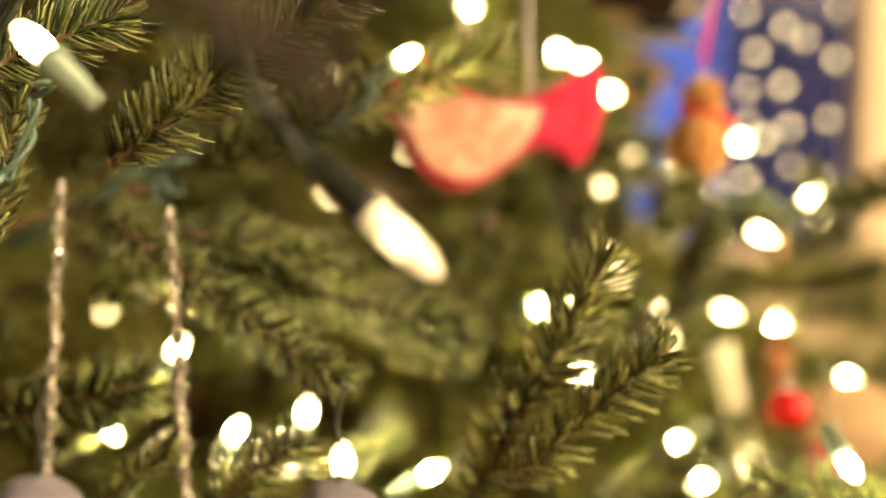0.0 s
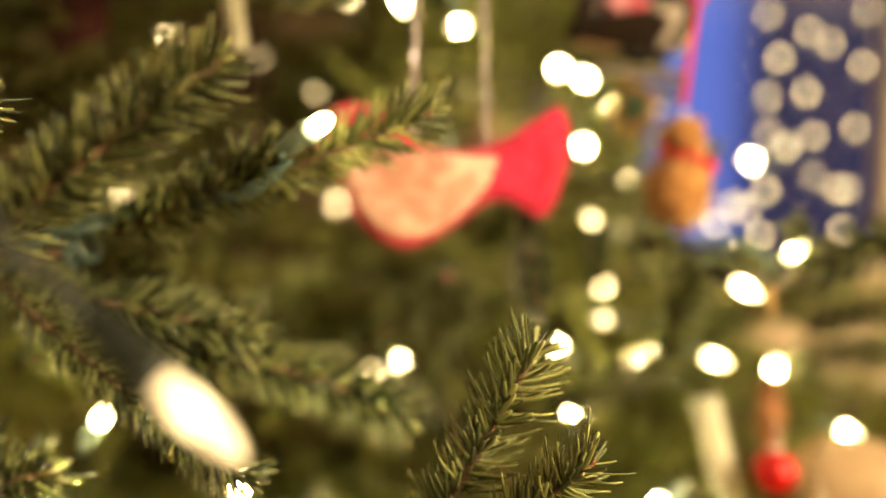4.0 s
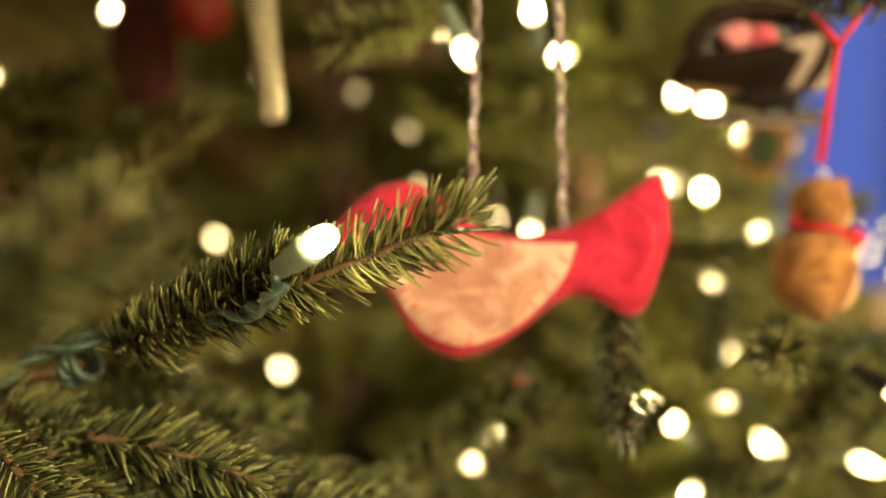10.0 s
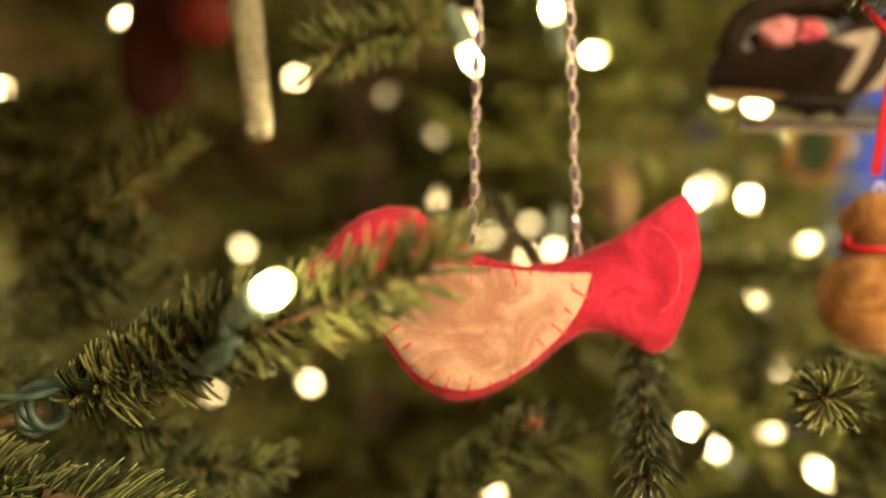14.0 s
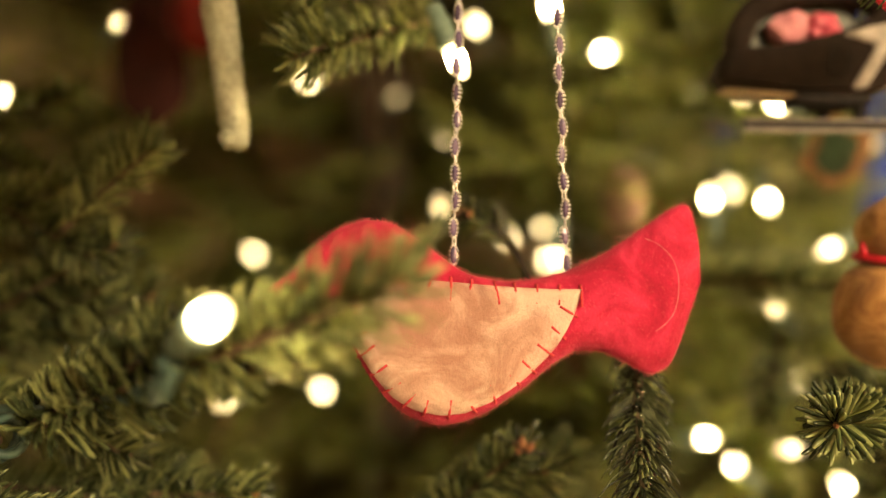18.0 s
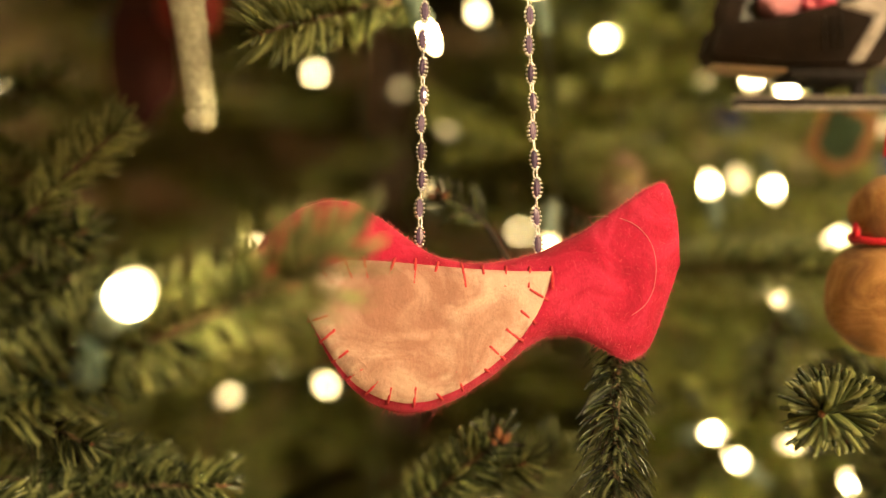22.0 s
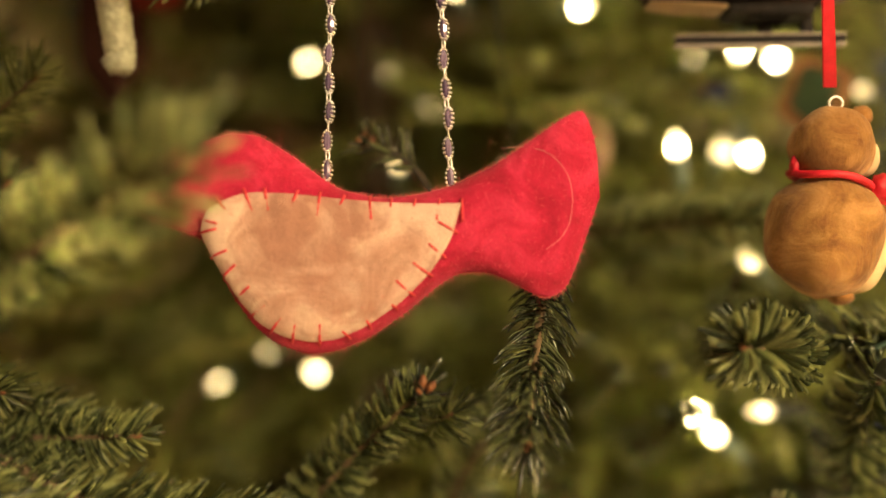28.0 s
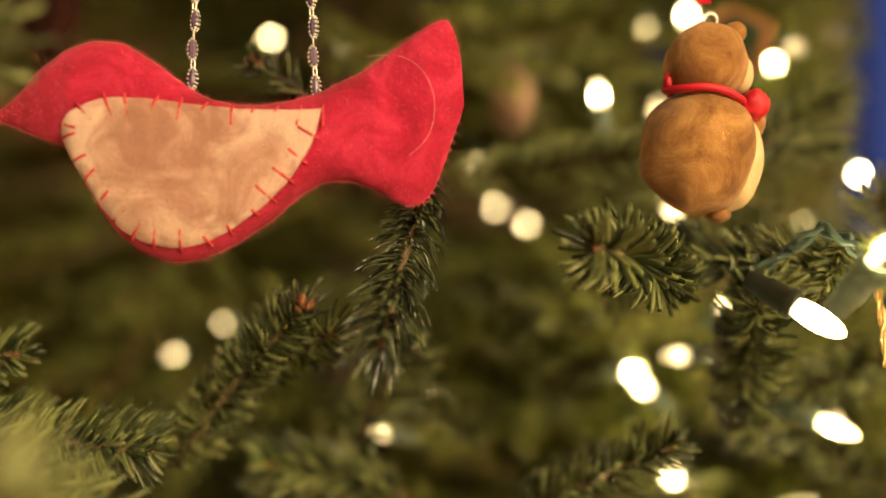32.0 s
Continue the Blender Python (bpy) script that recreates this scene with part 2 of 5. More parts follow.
def tube(name, pts, radius, seg=8, ends=(1.0, 1.0), samples=6, wobble=0.0, seed=0):
    """A smooth round tube along pts."""
    rr = random.Random(seed)
    pts = [Vector(q) for q in pts]
    line = []
    for i in range(len(pts) - 1):
        p0, p1, p2, p3 = pts[max(i - 1, 0)], pts[i], pts[i + 1], pts[min(i + 2, len(pts) - 1)]
        for s in range(samples):
            u = s / samples
            line.append(0.5 * ((2 * p1) + (p2 - p0) * u + (2 * p0 - 5 * p1 + 4 * p2 - p3) * u * u + (3 * p1 - p0 - 3 * p2 + p3) * u ** 3))
    line.append(pts[-1])
    verts, faces = [], []
    side = None
    for i, q in enumerate(line):
        d = (line[min(i + 1, len(line) - 1)] - line[max(i - 1, 0)]).normalized()
        if side is None:
            side = d.orthogonal().normalized()
        side = (side - d * side.dot(d)).normalized()
        up = d.cross(side)
        u = i / (len(line) - 1)
        r = radius * (ends[0] * (1 - u) + ends[1] * u) * (1 + wobble * rr.uniform(-1, 1))
        for k in range(seg):
            a = 2 * math.pi * k / seg
            verts.append(q + (side * math.cos(a) + up * math.sin(a)) * r)
    for i in range(len(line) - 1):
        for k in range(seg):
            k2 = (k + 1) % seg
            faces.append((i * seg + k, i * seg + k2, (i + 1) * seg + k2, (i + 1) * seg + k))
    faces.append(tuple(range(seg))[::-1])
    faces.append(tuple((len(line) - 1) * seg + k for k in range(seg)))
    return mesh_from(name, verts, faces)


def box(name, size, bevel=0.0, centre=(0, 0, 0), segments=2):
    bm = bmesh.new()
    bmesh.ops.create_cube(bm, size=1.0)
    bmesh.ops.scale(bm, vec=size, verts=bm.verts)
    if bevel:
        bmesh.ops.bevel(bm, geom=bm.edges[:], offset=bevel, segments=segments, affect="EDGES")
    bmesh.ops.translate(bm, vec=centre, verts=bm.verts)
    me = bpy.data.meshes.new(name)
    bm.to_mesh(me)
    bm.free()
    return me


def blob(name, radii, lump=0.08, freq=1.5, seed=0, sub=3, centre=(0, 0, 0)):
    """A rounded, slightly uneven stuffed lump."""
    bm = bmesh.new()
    bmesh.ops.create_icosphere(bm, subdivisions=sub, radius=1.0)
    for q in bm.verts:
        k = 1 + lump * noise.noise(q.co * freq + Vector((seed, seed * 2.3, 0)))
        q.co = Vector((q.co.x * radii[0] * k + centre[0], q.co.y * radii[1] * k + centre[1], q.co.z * radii[2] * k + centre[2]))
    me = bpy.data.meshes.new(name)
    bm.to_mesh(me)
    bm.free()
    me.polygons.foreach_set("use_smooth", [True] * len(me.polygons))
    return me


def slab(name, outline, y0, y1, bevel=0.0):
    """A flat outline in x and z, thickened from y0 to y1."""
    bm = bmesh.new()
    vs = [bm.verts.new((x, y0, z)) for x, z in outline]
    f = bm.faces.new(vs)
    ex = bmesh.ops.extrude_face_region(bm, geom=[f])
    bmesh.ops.translate(bm, vec=(0, y1 - y0, 0), verts=[g for g in ex["geom"] if isinstance(g, bmesh.types.BMVert)])
    bmesh.ops.recalc_face_normals(bm, faces=bm.faces)
    if bevel:
        bmesh.ops.bevel(bm, geom=bm.edges[:], offset=bevel, segments=2, affect="EDGES")
    me = bpy.data.meshes.new(name)
    bm.to_mesh(me)
    bm.free()
    return me


def along(a, b, up=(0, 0, 1), roll=0.0):
    """A matrix at a whose z runs to b and whose y leans to up."""
    a, b = Vector(a), Vector(b)
    z = (b - a).normalized()
    up = Vector(up)
    y = up - z * up.dot(z)
    y = y.normalized() if y.length > 0.05 else z.orthogonal().normalized()
    x = y.cross(z)
    m = Matrix((x, y, z)).transposed().to_4x4()
    return Matrix.Translation(a) @ m @ Matrix.Rotation(radians(roll), 4, "Z")


# ---- the room ----
def structure(name, me, mat, label, category):
    return tagged(link(name, me, None, "", mat), label, category, kind="structure")


structure("floor", box("floor", (5.0, 4.4, 0.1), centre=(0.2, 0.0, -0.05)), M_FLOOR, "brown oak floor of the living room", "floor")
structure("ceiling", box("ceiling", (5.0, 4.4, 0.1), centre=(0.2, 0.0, 2.45)), M_CEIL, "plain cream painted ceiling", "ceiling")
# unseen wall, darkened by colour so the window pane mirrors less light
structure("wall_south", box("wall_south", (5.0, 0.1, 2.4), centre=(0.2, -2.05, 1.2)), M_DARKWALL, "plain wall, darkened in colour to dim its reflection", "wall")
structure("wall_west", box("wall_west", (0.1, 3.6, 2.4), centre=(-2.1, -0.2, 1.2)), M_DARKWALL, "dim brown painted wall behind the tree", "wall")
structure("wall_east", box("wall_east", (0.1, 3.6, 2.4), centre=(2.5, -0.2, 1.2)), M_WALL, "plain cream painted wall", "wall")


def wall_north():
    bm = bmesh.new()
    for cx, cz, sx, sz in ((-0.92, 1.2, 2.16, 2.4), (1.58, 1.2, 1.84, 2.4), (0.41, 0.58, 0.50, 1.16), (0.41, 2.225, 0.50, 0.35)):
        r = bmesh.ops.create_cube(bm, size=1.0)
        bmesh.ops.scale(bm, vec=(sx, 0.12, sz), verts=r["verts"])
        bmesh.ops.translate(bm, vec=(cx, 1.56, cz), verts=r["verts"])
    me = bpy.data.meshes.new("wall_north")
    bm.to_mesh(me)
    bm.free()
    structure("wall_north", me, M_WALL, "cream painted wall with a window opening", "wall")
    win = tagged(new("window_1"), "cream framed window on to a blue dusk", "window", kind="structure")
    win.location = (0.405, 1.5, 1.605)
    for nm, size, c in (("window_frame", (0.03, 0.07, 0.88), (-0.23, 0, 0)), ("window_frame", (0.05, 0.07, 0.88), (0.25, 0, 0)),
                        ("window_frame", (0.44, 0.07, 0.05), (0.005, 0, 0.415)), ("window_sill", (0.60, 0.12, 0.04), (0.005, -0.03, -0.46))):
        link(nm, box(nm, size, 0.006, c), win, "", M_FRAME)
    glass = material("window_glass", (1, 1, 1), 0.02, IOR=1.3, Transmission_Weight=1.0)
    pane = link("pane", box("pane", (0.44, 0.005, 0.83), 0, (0.005, 0.02, -0.03)), win, "clear glass pane", glass)
    pane.visible_shadow = False
    sky = bpy.data.materials.new("dusk_sky")
    sky.use_nodes = True
    nt = sky.node_tree
    nt.nodes.clear()
    o = nt.nodes.new("ShaderNodeOutputMaterial")
    e = nt.nodes.new("ShaderNodeEmission")
    co = nt.nodes.new("ShaderNodeTexCoord")
    sep = nt.nodes.new("ShaderNodeSeparateXYZ")
    ramp = nt.nodes.new("ShaderNodeValToRGB")
    mp = nt.nodes.new("ShaderNodeMapRange")
    mp.inputs["From Min"].default_value, mp.inputs["From Max"].default_value = 0.0, 1.2
    nt.links.new(co.outputs["Object"], sep.inputs["Vector"])
    nt.links.new(sep.outputs["X"], mp.inputs["Value"])
    nt.links.new(mp.outputs["Result"], ramp.inputs["Fac"])
    ramp.color_ramp.elements[0].position, ramp.color_ramp.elements[0].color = 0.37, (0.058, 0.10, 0.36, 1)
    ramp.color_ramp.elements[1].position, ramp.color_ramp.elements[1].color = 0.46, (0.014, 0.016, 0.045, 1)
    for at, tint in ((0.20, (0.018, 0.025, 0.080, 1)), (0.29, (0.058, 0.10, 0.36, 1))):
        ramp.color_ramp.elements.new(at).color = tint
    nt.links.new(ramp.outputs["Color"], e.inputs["Color"])
    nt.links.new(e.outputs["Emission"], o.inputs["Surface"])
    structure("backdrop", box("backdrop", (3.0, 0.02, 3.0), centre=(0.4, 2.0, 1.5)), sky, "deep blue evening outside the window", "sky")


wall_north()

# ---- the tree ----
tree = tagged(new("christmas_tree"), "green fir Christmas tree hung with ornaments and lights", "christmas tree")
tree.location = (-0.3, 0.95, 0.0)
TREE = Matrix.Translation((0.3, -0.95, 0.0))


def needle_cloud(name, stems, per_cm, length, width, fine, seed, droop=0.0):
    """Flat, slightly curved needles all along the given stems (lists of points), as one mesh."""
    rr = np.random.default_rng(seed)
    verts, faces = [], []
    for stem in stems:
        stem = np.array(stem, float)
        seg = np.linalg.norm(np.diff(stem, axis=0), axis=1)
        cum = np.r_[0, np.cumsum(seg)]
        total = cum[-1]
        count = int(total * 100 * per_cm)
        for i in range(count):
            s = total * (i + rr.random()) / count
            j = min(np.searchsorted(cum, s, "right") - 1, len(seg) - 1)
            d = (stem[j + 1] - stem[j]) / seg[j]
            p = stem[j] + d * (s - cum[j])
            side = np.cross(d, (0.0, 0.0, 1.0) if abs(d[2]) < 0.9 else (0.0, 1.0, 0.0))
            side /= np.linalg.norm(side)
            up = np.cross(side, d)
            if up[1] < 0:
                side, up = -side, -up
            # most needles sit above and below, fewer at the sides
            pick = rr.random()
            a = rr.uniform(0, 2 * math.pi) if pick < 0.4 else rr.normal(math.pi / 2, 0.8) if pick < 0.78 else rr.normal(-math.pi / 2, 0.8)
            out = side * math.cos(a) + up * math.sin(a)
            tip = s / total
            lean = math.radians(rr.normal(60, 6) * (1 - 0.3 * max(0, tip - 0.86) / 0.14))
            L = length * rr.uniform(0.72, 1.1) * (0.62 if tip > 0.97 else 1.0) * (0.75 + 0.25 * min(1, tip * 6))
            d1 = out * math.sin(lean) + d * math.cos(lean)
            bend = d * (0.30 + droop) + up * rr.normal(0.10, 0.10)
            mid = p + d1 * L * 0.55
            end = mid + (d1 + bend) / np.linalg.norm(d1 + bend) * L * 0.5
            w = np.cross(d1, out)
            n_w = np.linalg.norm(w)
            w = side if n_w < 1e-6 else w / n_w
            h = np.cross(d1, w)
            W = width * rr.uniform(0.8, 1.15)
            o = len(verts)
            if fine:
                for q, k in ((p, 0.55), (p + d1 * L * 0.3, 1.0), (mid + (end - mid) * 0.5, 1.0), (mid + (end - mid) * 0.95, 0.74)):
                    verts += [q + w * W * k * 0.5, q + h * W * k * 0.24, q - w * W * k * 0.5, q - h * W * k * 0.24]
                verts.append(end)
                for r_ in (0, 4, 8):
                    for k in range(4):
                        k2 = (k + 1) % 4
                        faces.append((o + r_ + k, o + r_ + k2, o + r_ + 4 + k2, o + r_ + 4 + k))
                for k in range(4):
                    faces.append((o + 12 + k, o + 12 + (k + 1) % 4, o + 16))
            else:
                verts += [p + w * W * 0.6, p - w * W * 0.6 + h * W * 0.3, mid + h * W * 0.5, end]
                faces += [(o, o + 2, o + 3), (o + 2, o + 1, o + 3)]
    return mesh_from(name, verts, faces)


def bent(length, seed, bend=0.05):
    rr = random.Random(seed)
    bx, by = rr.uniform(-bend, bend), rr.uniform(-bend, bend)
    return [(bx * length * math.sin(math.pi * u), by * length * math.sin(math.pi * u), length * u) for u in (0, 0.2, 0.4, 0.6, 0.8, 1.0)]


SPRIGS = []
for n_, size_ in enumerate((0.05, 0.075, 0.10, 0.13, 0.16)):
    for v_ in range(2):
        path_ = bent(size_, 10 * n_ + v_)
        SPRIGS.append((size_, tube("stem", path_, 0.0016, 6, (1.25, 0.6), 3, 0.12, n_), needle_cloud("needles", [path_], 42, 0.0160, 0.00170, True, 20 + 5 * n_ + v_), path_))
BUD = lathe("bud", [(0.0004, -0.001), (0.0009, 0.0003), (0.0010, 0.0010), (0.0006, 0.0019), (0.0002, 0.0024)], 7)
for s_ in SPRIGS:
    s_[1].materials.append(M_BARK)
    s_[2].materials.append(M_NEEDLE)
BUD.materials.append(M_BUD)
count_ = [0]


def sprig(a, b, full=1.0, roll=0, brightened=False, dark_sparse=False):
    """One fir twig from a to its tip b, a branch of the tree."""
    count_[0] += 1
    length = (Vector(b) - Vector(a)).length
    size, stem, need, path = min(SPRIGS, key=lambda s: abs(math.log(s[0] * 1.0 / length)) + (0.01 if (SPRIGS.index(s) + count_[0]) % 2 else 0))
    k = length / size
    m = TREE @ along(a, b, (0, -0.35, 1), roll + rnd.uniform(-12, 12)) @ Matrix.Diagonal((min(k, 1.15) * full ** 0.5, min(k, 1.15) * full ** 0.5, k, 1))
    br = link("branch", stem, tree)
    br.matrix_basis = m
    # paler needles, painted as if more light fell on this twig
    if brightened:
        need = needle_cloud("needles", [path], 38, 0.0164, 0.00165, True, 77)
        need.materials.append(M_NEEDLE_BRIGHT)
    if dark_sparse:
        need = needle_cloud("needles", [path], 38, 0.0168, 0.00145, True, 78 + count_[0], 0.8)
        need.materials.append(M_NEEDLE_DARK)
    link("needles", need, br, "green needles with added light in their colour" if brightened else "sparse dark needles" if dark_sparse else "")
    for ax, ay, az in ((0, 0, 0), (28, 0, -0.001), (-20, 22, -0.001)):
        bud = link("bud", BUD, br)
        bud.matrix_basis = Matrix.Translation((0, 0, size - 0.0005 + az)) @ Matrix.Rotation(radians(ax), 4, "X") @ Matrix.Rotation(radians(ay), 4, "Y")


sprig((-0.1020, 0.3145, 1.2160), (-0.0300, 0.3067, 1.2429), 1, 0)
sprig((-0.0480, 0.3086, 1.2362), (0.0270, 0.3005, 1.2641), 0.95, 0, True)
sprig((-0.1010, 0.3140, 1.2170), (-0.0330, 0.3050, 1.2490), 0.9, 0)
sprig((-0.1450, 0.3700, 1.2735), (-0.1085, 0.3780, 1.3040), 0.65, 0, True)
sprig((0.1897, 0.4550, 1.3603), (0.1310, 0.4200, 1.3523), 1, 0)
sprig((0.0440, 0.5500, 1.2440), (0.1330, 0.5250, 1.2478), 0.95, 0, True)
sprig((0.1990, 0.4350, 1.2010), (0.1900, 0.4200, 1.2260), 1, 0, True)
sprig((-0.1253, 0.2834, 1.1940), (-0.0290, 0.2699, 1.1341), 1, 0)
sprig((-0.1583, 0.3112, 1.1976), (-0.0664, 0.3263, 1.1640), 1.4, 0)
sprig((-0.0795, 0.3241, 1.1690), (0.0155, 0.3399, 1.1417), 1.4, 0)
sprig((-0.1297, 0.3058, 1.1884), (-0.0718, 0.3095, 1.1454), 1.3, 0)
sprig((-0.1035, 0.3053, 1.1894), (-0.0472, 0.3148, 1.1771), 0.8, 0)
sprig((0.0165, 0.2815, 1.0830), (0.0685, 0.2720, 1.1830), 0.95, 0, True)
sprig((0.0340, 0.2640, 1.1010), (0.0868, 0.2561, 1.1516), 1.0, 0, True)
sprig((-0.0778, 0.2657, 1.0848), (-0.0442, 0.2594, 1.1132), 1, 0)
sprig((-0.1684, 0.2982, 1.0935), (-0.1171, 0.2835, 1.1244), 1, 0)
sprig((-0.1654, 0.2805, 1.1141), (-0.1078, 0.2768, 1.1301), 0.9, 0)
sprig((-0.1595, 0.2856, 1.0994), (-0.1188, 0.2804, 1.1210), 0.8, 0)
sprig((-0.1199, 0.2620, 1.0861), (-0.0889, 0.2554, 1.1104), 0.5, 0)
sprig((-0.2086, 0.3051, 1.1072), (-0.1470, 0.2908, 1.1231), 0.8, 0)
sprig((-0.1402, 0.2143, 1.2368), (-0.0922, 0.2192, 1.2580), 0.7, 0)
sprig((-0.1384, 0.2230, 1.1818), (-0.1268, 0.2258, 1.2444), 0.7, 0)
sprig((-0.0830, 0.1980, 1.2100), (-0.0112, 0.1992, 1.2636), 1.0, 0)
sprig((-0.2116, 0.4073, 1.2639), (-0.1283, 0.3955, 1.3092), 0.6, 0, True)
sprig((-0.2345, 0.4083, 1.2533), (-0.1705, 0.4151, 1.3044), 0.8, 0, True)
sprig((-0.2073, 0.3771, 1.2743), (-0.1629, 0.3852, 1.2899), 0.9, 0, True)
sprig((-0.2206, 0.3907, 1.2154), (-0.1484, 0.4217, 1.2443), 1, 0)
sprig((-0.2581, 0.4229, 1.3146), (-0.2130, 0.4425, 1.3388), 1, 0)
sprig((-0.0230, 0.4520, 1.3600), (-0.0530, 0.3850, 1.3345), 1, 0, True)
sprig((0.0040, 0.4250, 1.3740), (-0.0600, 0.3900, 1.3645), 1.0, 0, True)
sprig((0.0570, 0.4400, 1.2360), (0.0675, 0.3880, 1.1880), 1.0, 0, dark_sparse=True)
sprig((0.1265, 0.5000, 1.1960), (0.1217, 0.4110, 1.2148), 1.15, 0)
sprig((-0.0500, 0.4330, 1.1300), (0.0165, 0.4205, 1.1918), 0.9, 0)
sprig((-0.0120, 0.4390, 1.1655), (0.0265, 0.4260, 1.1850), 0.8, 0)
sprig((0.0097, 0.5517, 1.2414), (0.1091, 0.5765, 1.2518), 0.9, 0, True)
sprig((0.2089, 0.5054, 1.2021), (0.1265, 0.4947, 1.2097), 0.8, 0)
sprig((0.1500, 0.5650, 1.1220), (0.1590, 0.4860, 1.1970), 1.1, 0)
sprig((0.1500, 0.5850, 1.2520), (0.1823, 0.6018, 1.2766), 1.0, 0)
sprig((0.1560, 0.5900, 1.2450), (0.1790, 0.6200, 1.2560), 1.0, 0)
sprig((0.1855, 0.5005, 1.2174), (0.1749, 0.4836, 1.1922), 0.7, 0)
sprig((0.0726, 0.4826, 1.1114), (0.1295, 0.4827, 1.1432), 1.1, 0)
sprig((0.1056, 0.5517, 1.2237), (0.0986, 0.5252, 1.1917), 1, 0)
sprig((-0.1319, 0.3596, 1.1825), (-0.0264, 0.3966, 1.1477), 1.6, 0)
sprig((0.2499, 0.4217, 1.2242), (0.1992, 0.4160, 1.2073), 1, 0)
sprig((0.2331, 0.6300, 1.1679), (0.2825, 0.6200, 1.1925), 1.1, 0)
sprig((0.2629, 0.6400, 1.1469), (0.3120, 0.6200, 1.1694), 1.1, 0)
sprig((0.2467, 0.6300, 1.1270), (0.3006, 0.6150, 1.1369), 1.1, 0)
sprig((0.1925, 0.3093, 1.0781), (0.1363, 0.3048, 1.0929), 1, 0)
sprig((0.1633, 0.6139, 1.2251), (0.0653, 0.5746, 1.2486), 1, 0, True)
sprig((0.2030, 0.5952, 1.1629), (0.1718, 0.5581, 1.1532), 1, 0)
sprig((0.0120, 0.5036, 1.1032), (-0.0353, 0.4711, 1.1220), 1, 0)
sprig((0.0834, 0.5832, 1.1583), (0.0620, 0.5507, 1.1468), 1, 0)
sprig((-0.1718, 0.3528, 1.1517), (-0.1154, 0.3587, 1.1772), 1, 0)
sprig((-0.0516, 0.3177, 1.0683), (-0.0196, 0.3315, 1.1006), 1, 0)
sprig((0.0719, 0.3684, 1.0568), (0.1499, 0.3964, 1.0914), 1, 0)
sprig((-0.2237, 0.3906, 1.2260), (-0.1488, 0.3911, 1.2492), 1, 0)
sprig((-0.0118, 0.5063, 1.1250), (0.0208, 0.4982, 1.1702), 1, 0)
sprig((0.0290, 0.5563, 1.1159), (-0.0054, 0.5411, 1.1438), 1, 0)
sprig((0.0481, 0.5895, 1.1784), (0.0273, 0.5790, 1.1560), 1, 0)
sprig((0.1906, 0.6093, 1.1028), (0.1605, 0.5852, 1.1318), 1, 0)
sprig((-0.1697, 0.3467, 1.2155), (-0.1037, 0.3569, 1.1969), 0.9, 0)
sprig((-0.1786, 0.3524, 1.1797), (-0.0653, 0.3774, 1.1811), 0.9, 0)
sprig((-0.1597, 0.3665, 1.2016), (-0.0939, 0.3765, 1.1824), 0.9, 0)
sprig((-0.1986, 0.3760, 1.2903), (-0.1385, 0.3779, 1.2635), 0.9, 0)
sprig((-0.2026, 0.3773, 1.2350), (-0.1343, 0.3852, 1.2676), 0.9, 0)
sprig((-0.2261, 0.3926, 1.3109), (-0.1668, 0.3944, 1.2902), 0.9, 0)

def sparse_twig(points, seed):
    """A dark twig that has lost most of its needles, with brown buds at its tip."""
    pts = [Vector(q) for q in points]
    br = link("twig", tube("twig", pts, 0.0013, 6, (1.3, 0.8), 4, 0.15, seed), tree, "dark, nearly bare twig", M_TWIG)
    br.matrix_basis = TREE
    link("needles", needle_cloud("needles", [pts[len(pts) // 2:]], 15, 0.0115, 0.0019, True, seed + 300), br, "", M_NEEDLE_DARK)
    for dx, dz in ((0, 0.0004), (0.0022, -0.0008), (-0.0016, -0.0015)):
        link("bud", BUD, br).matrix_basis = Matrix.Translation(pts[-1] + Vector((dx, 0, dz))) @ Matrix.Rotation(0.6 * dx / 0.002, 4, "Y") @ Matrix.Diagonal((1.5, 1.5, 1.5, 1))


# unseen sprigs added over the view to shade the twigs at upper left
for k_ in range(14):
    x_, z_ = -0.130 + 0.012 * k_, 1.395 + 0.018 * ((k_ * 5) % 4)
    sprig((x_ - 0.01 * (-1) ** k_, 0.350, z_ + 0.012), (x_ + 0.014 * (-1) ** k_, 0.235, z_), 1.1, 0)

# more unseen sprigs above the camera, added to shade the left twigs
for k_ in range(10):
    x_, z_ = 0.020 + 0.013 * k_, 1.372 + 0.016 * ((k_ * 3) % 4)
    sprig((x_ - 0.02 * (-1) ** k_, 0.270, z_ + 0.014), (x_ + 0.02 * (-1) ** k_, 0.150, z_), 1.1, 0)

sparse_twig([(0.0150, 0.4460, 1.2540), (0.0130, 0.4450, 1.2590), (0.0085, 0.4390, 1.2690), (0.0030, 0.4360, 1.2740), (-0.0080, 0.4320, 1.2798)], 1)
sparse_twig([(-0.0420, 0.4360, 1.1480), (-0.0150, 0.4280, 1.1660), (0.0060, 0.4240, 1.1820), (0.0200, 0.4195, 1.1955)], 3)
# branch close to the eye, beside the hanging bulb: built bare, shade painted into its bark
near_twig = link("twig", tube("twig", [(-0.0352, 0.0669, 1.2384), (-0.0148, 0.0638, 1.2279), (0.0001, 0.0625, 1.2180), (0.0125, 0.0669, 1.2087)], 0.0042, 8, (1.2, 0.6), 6, 0.15, 9), tree, "near branch built as a bare twig, its shade in the bark colour", M_TWIG)
near_twig.matrix_basis = TREE
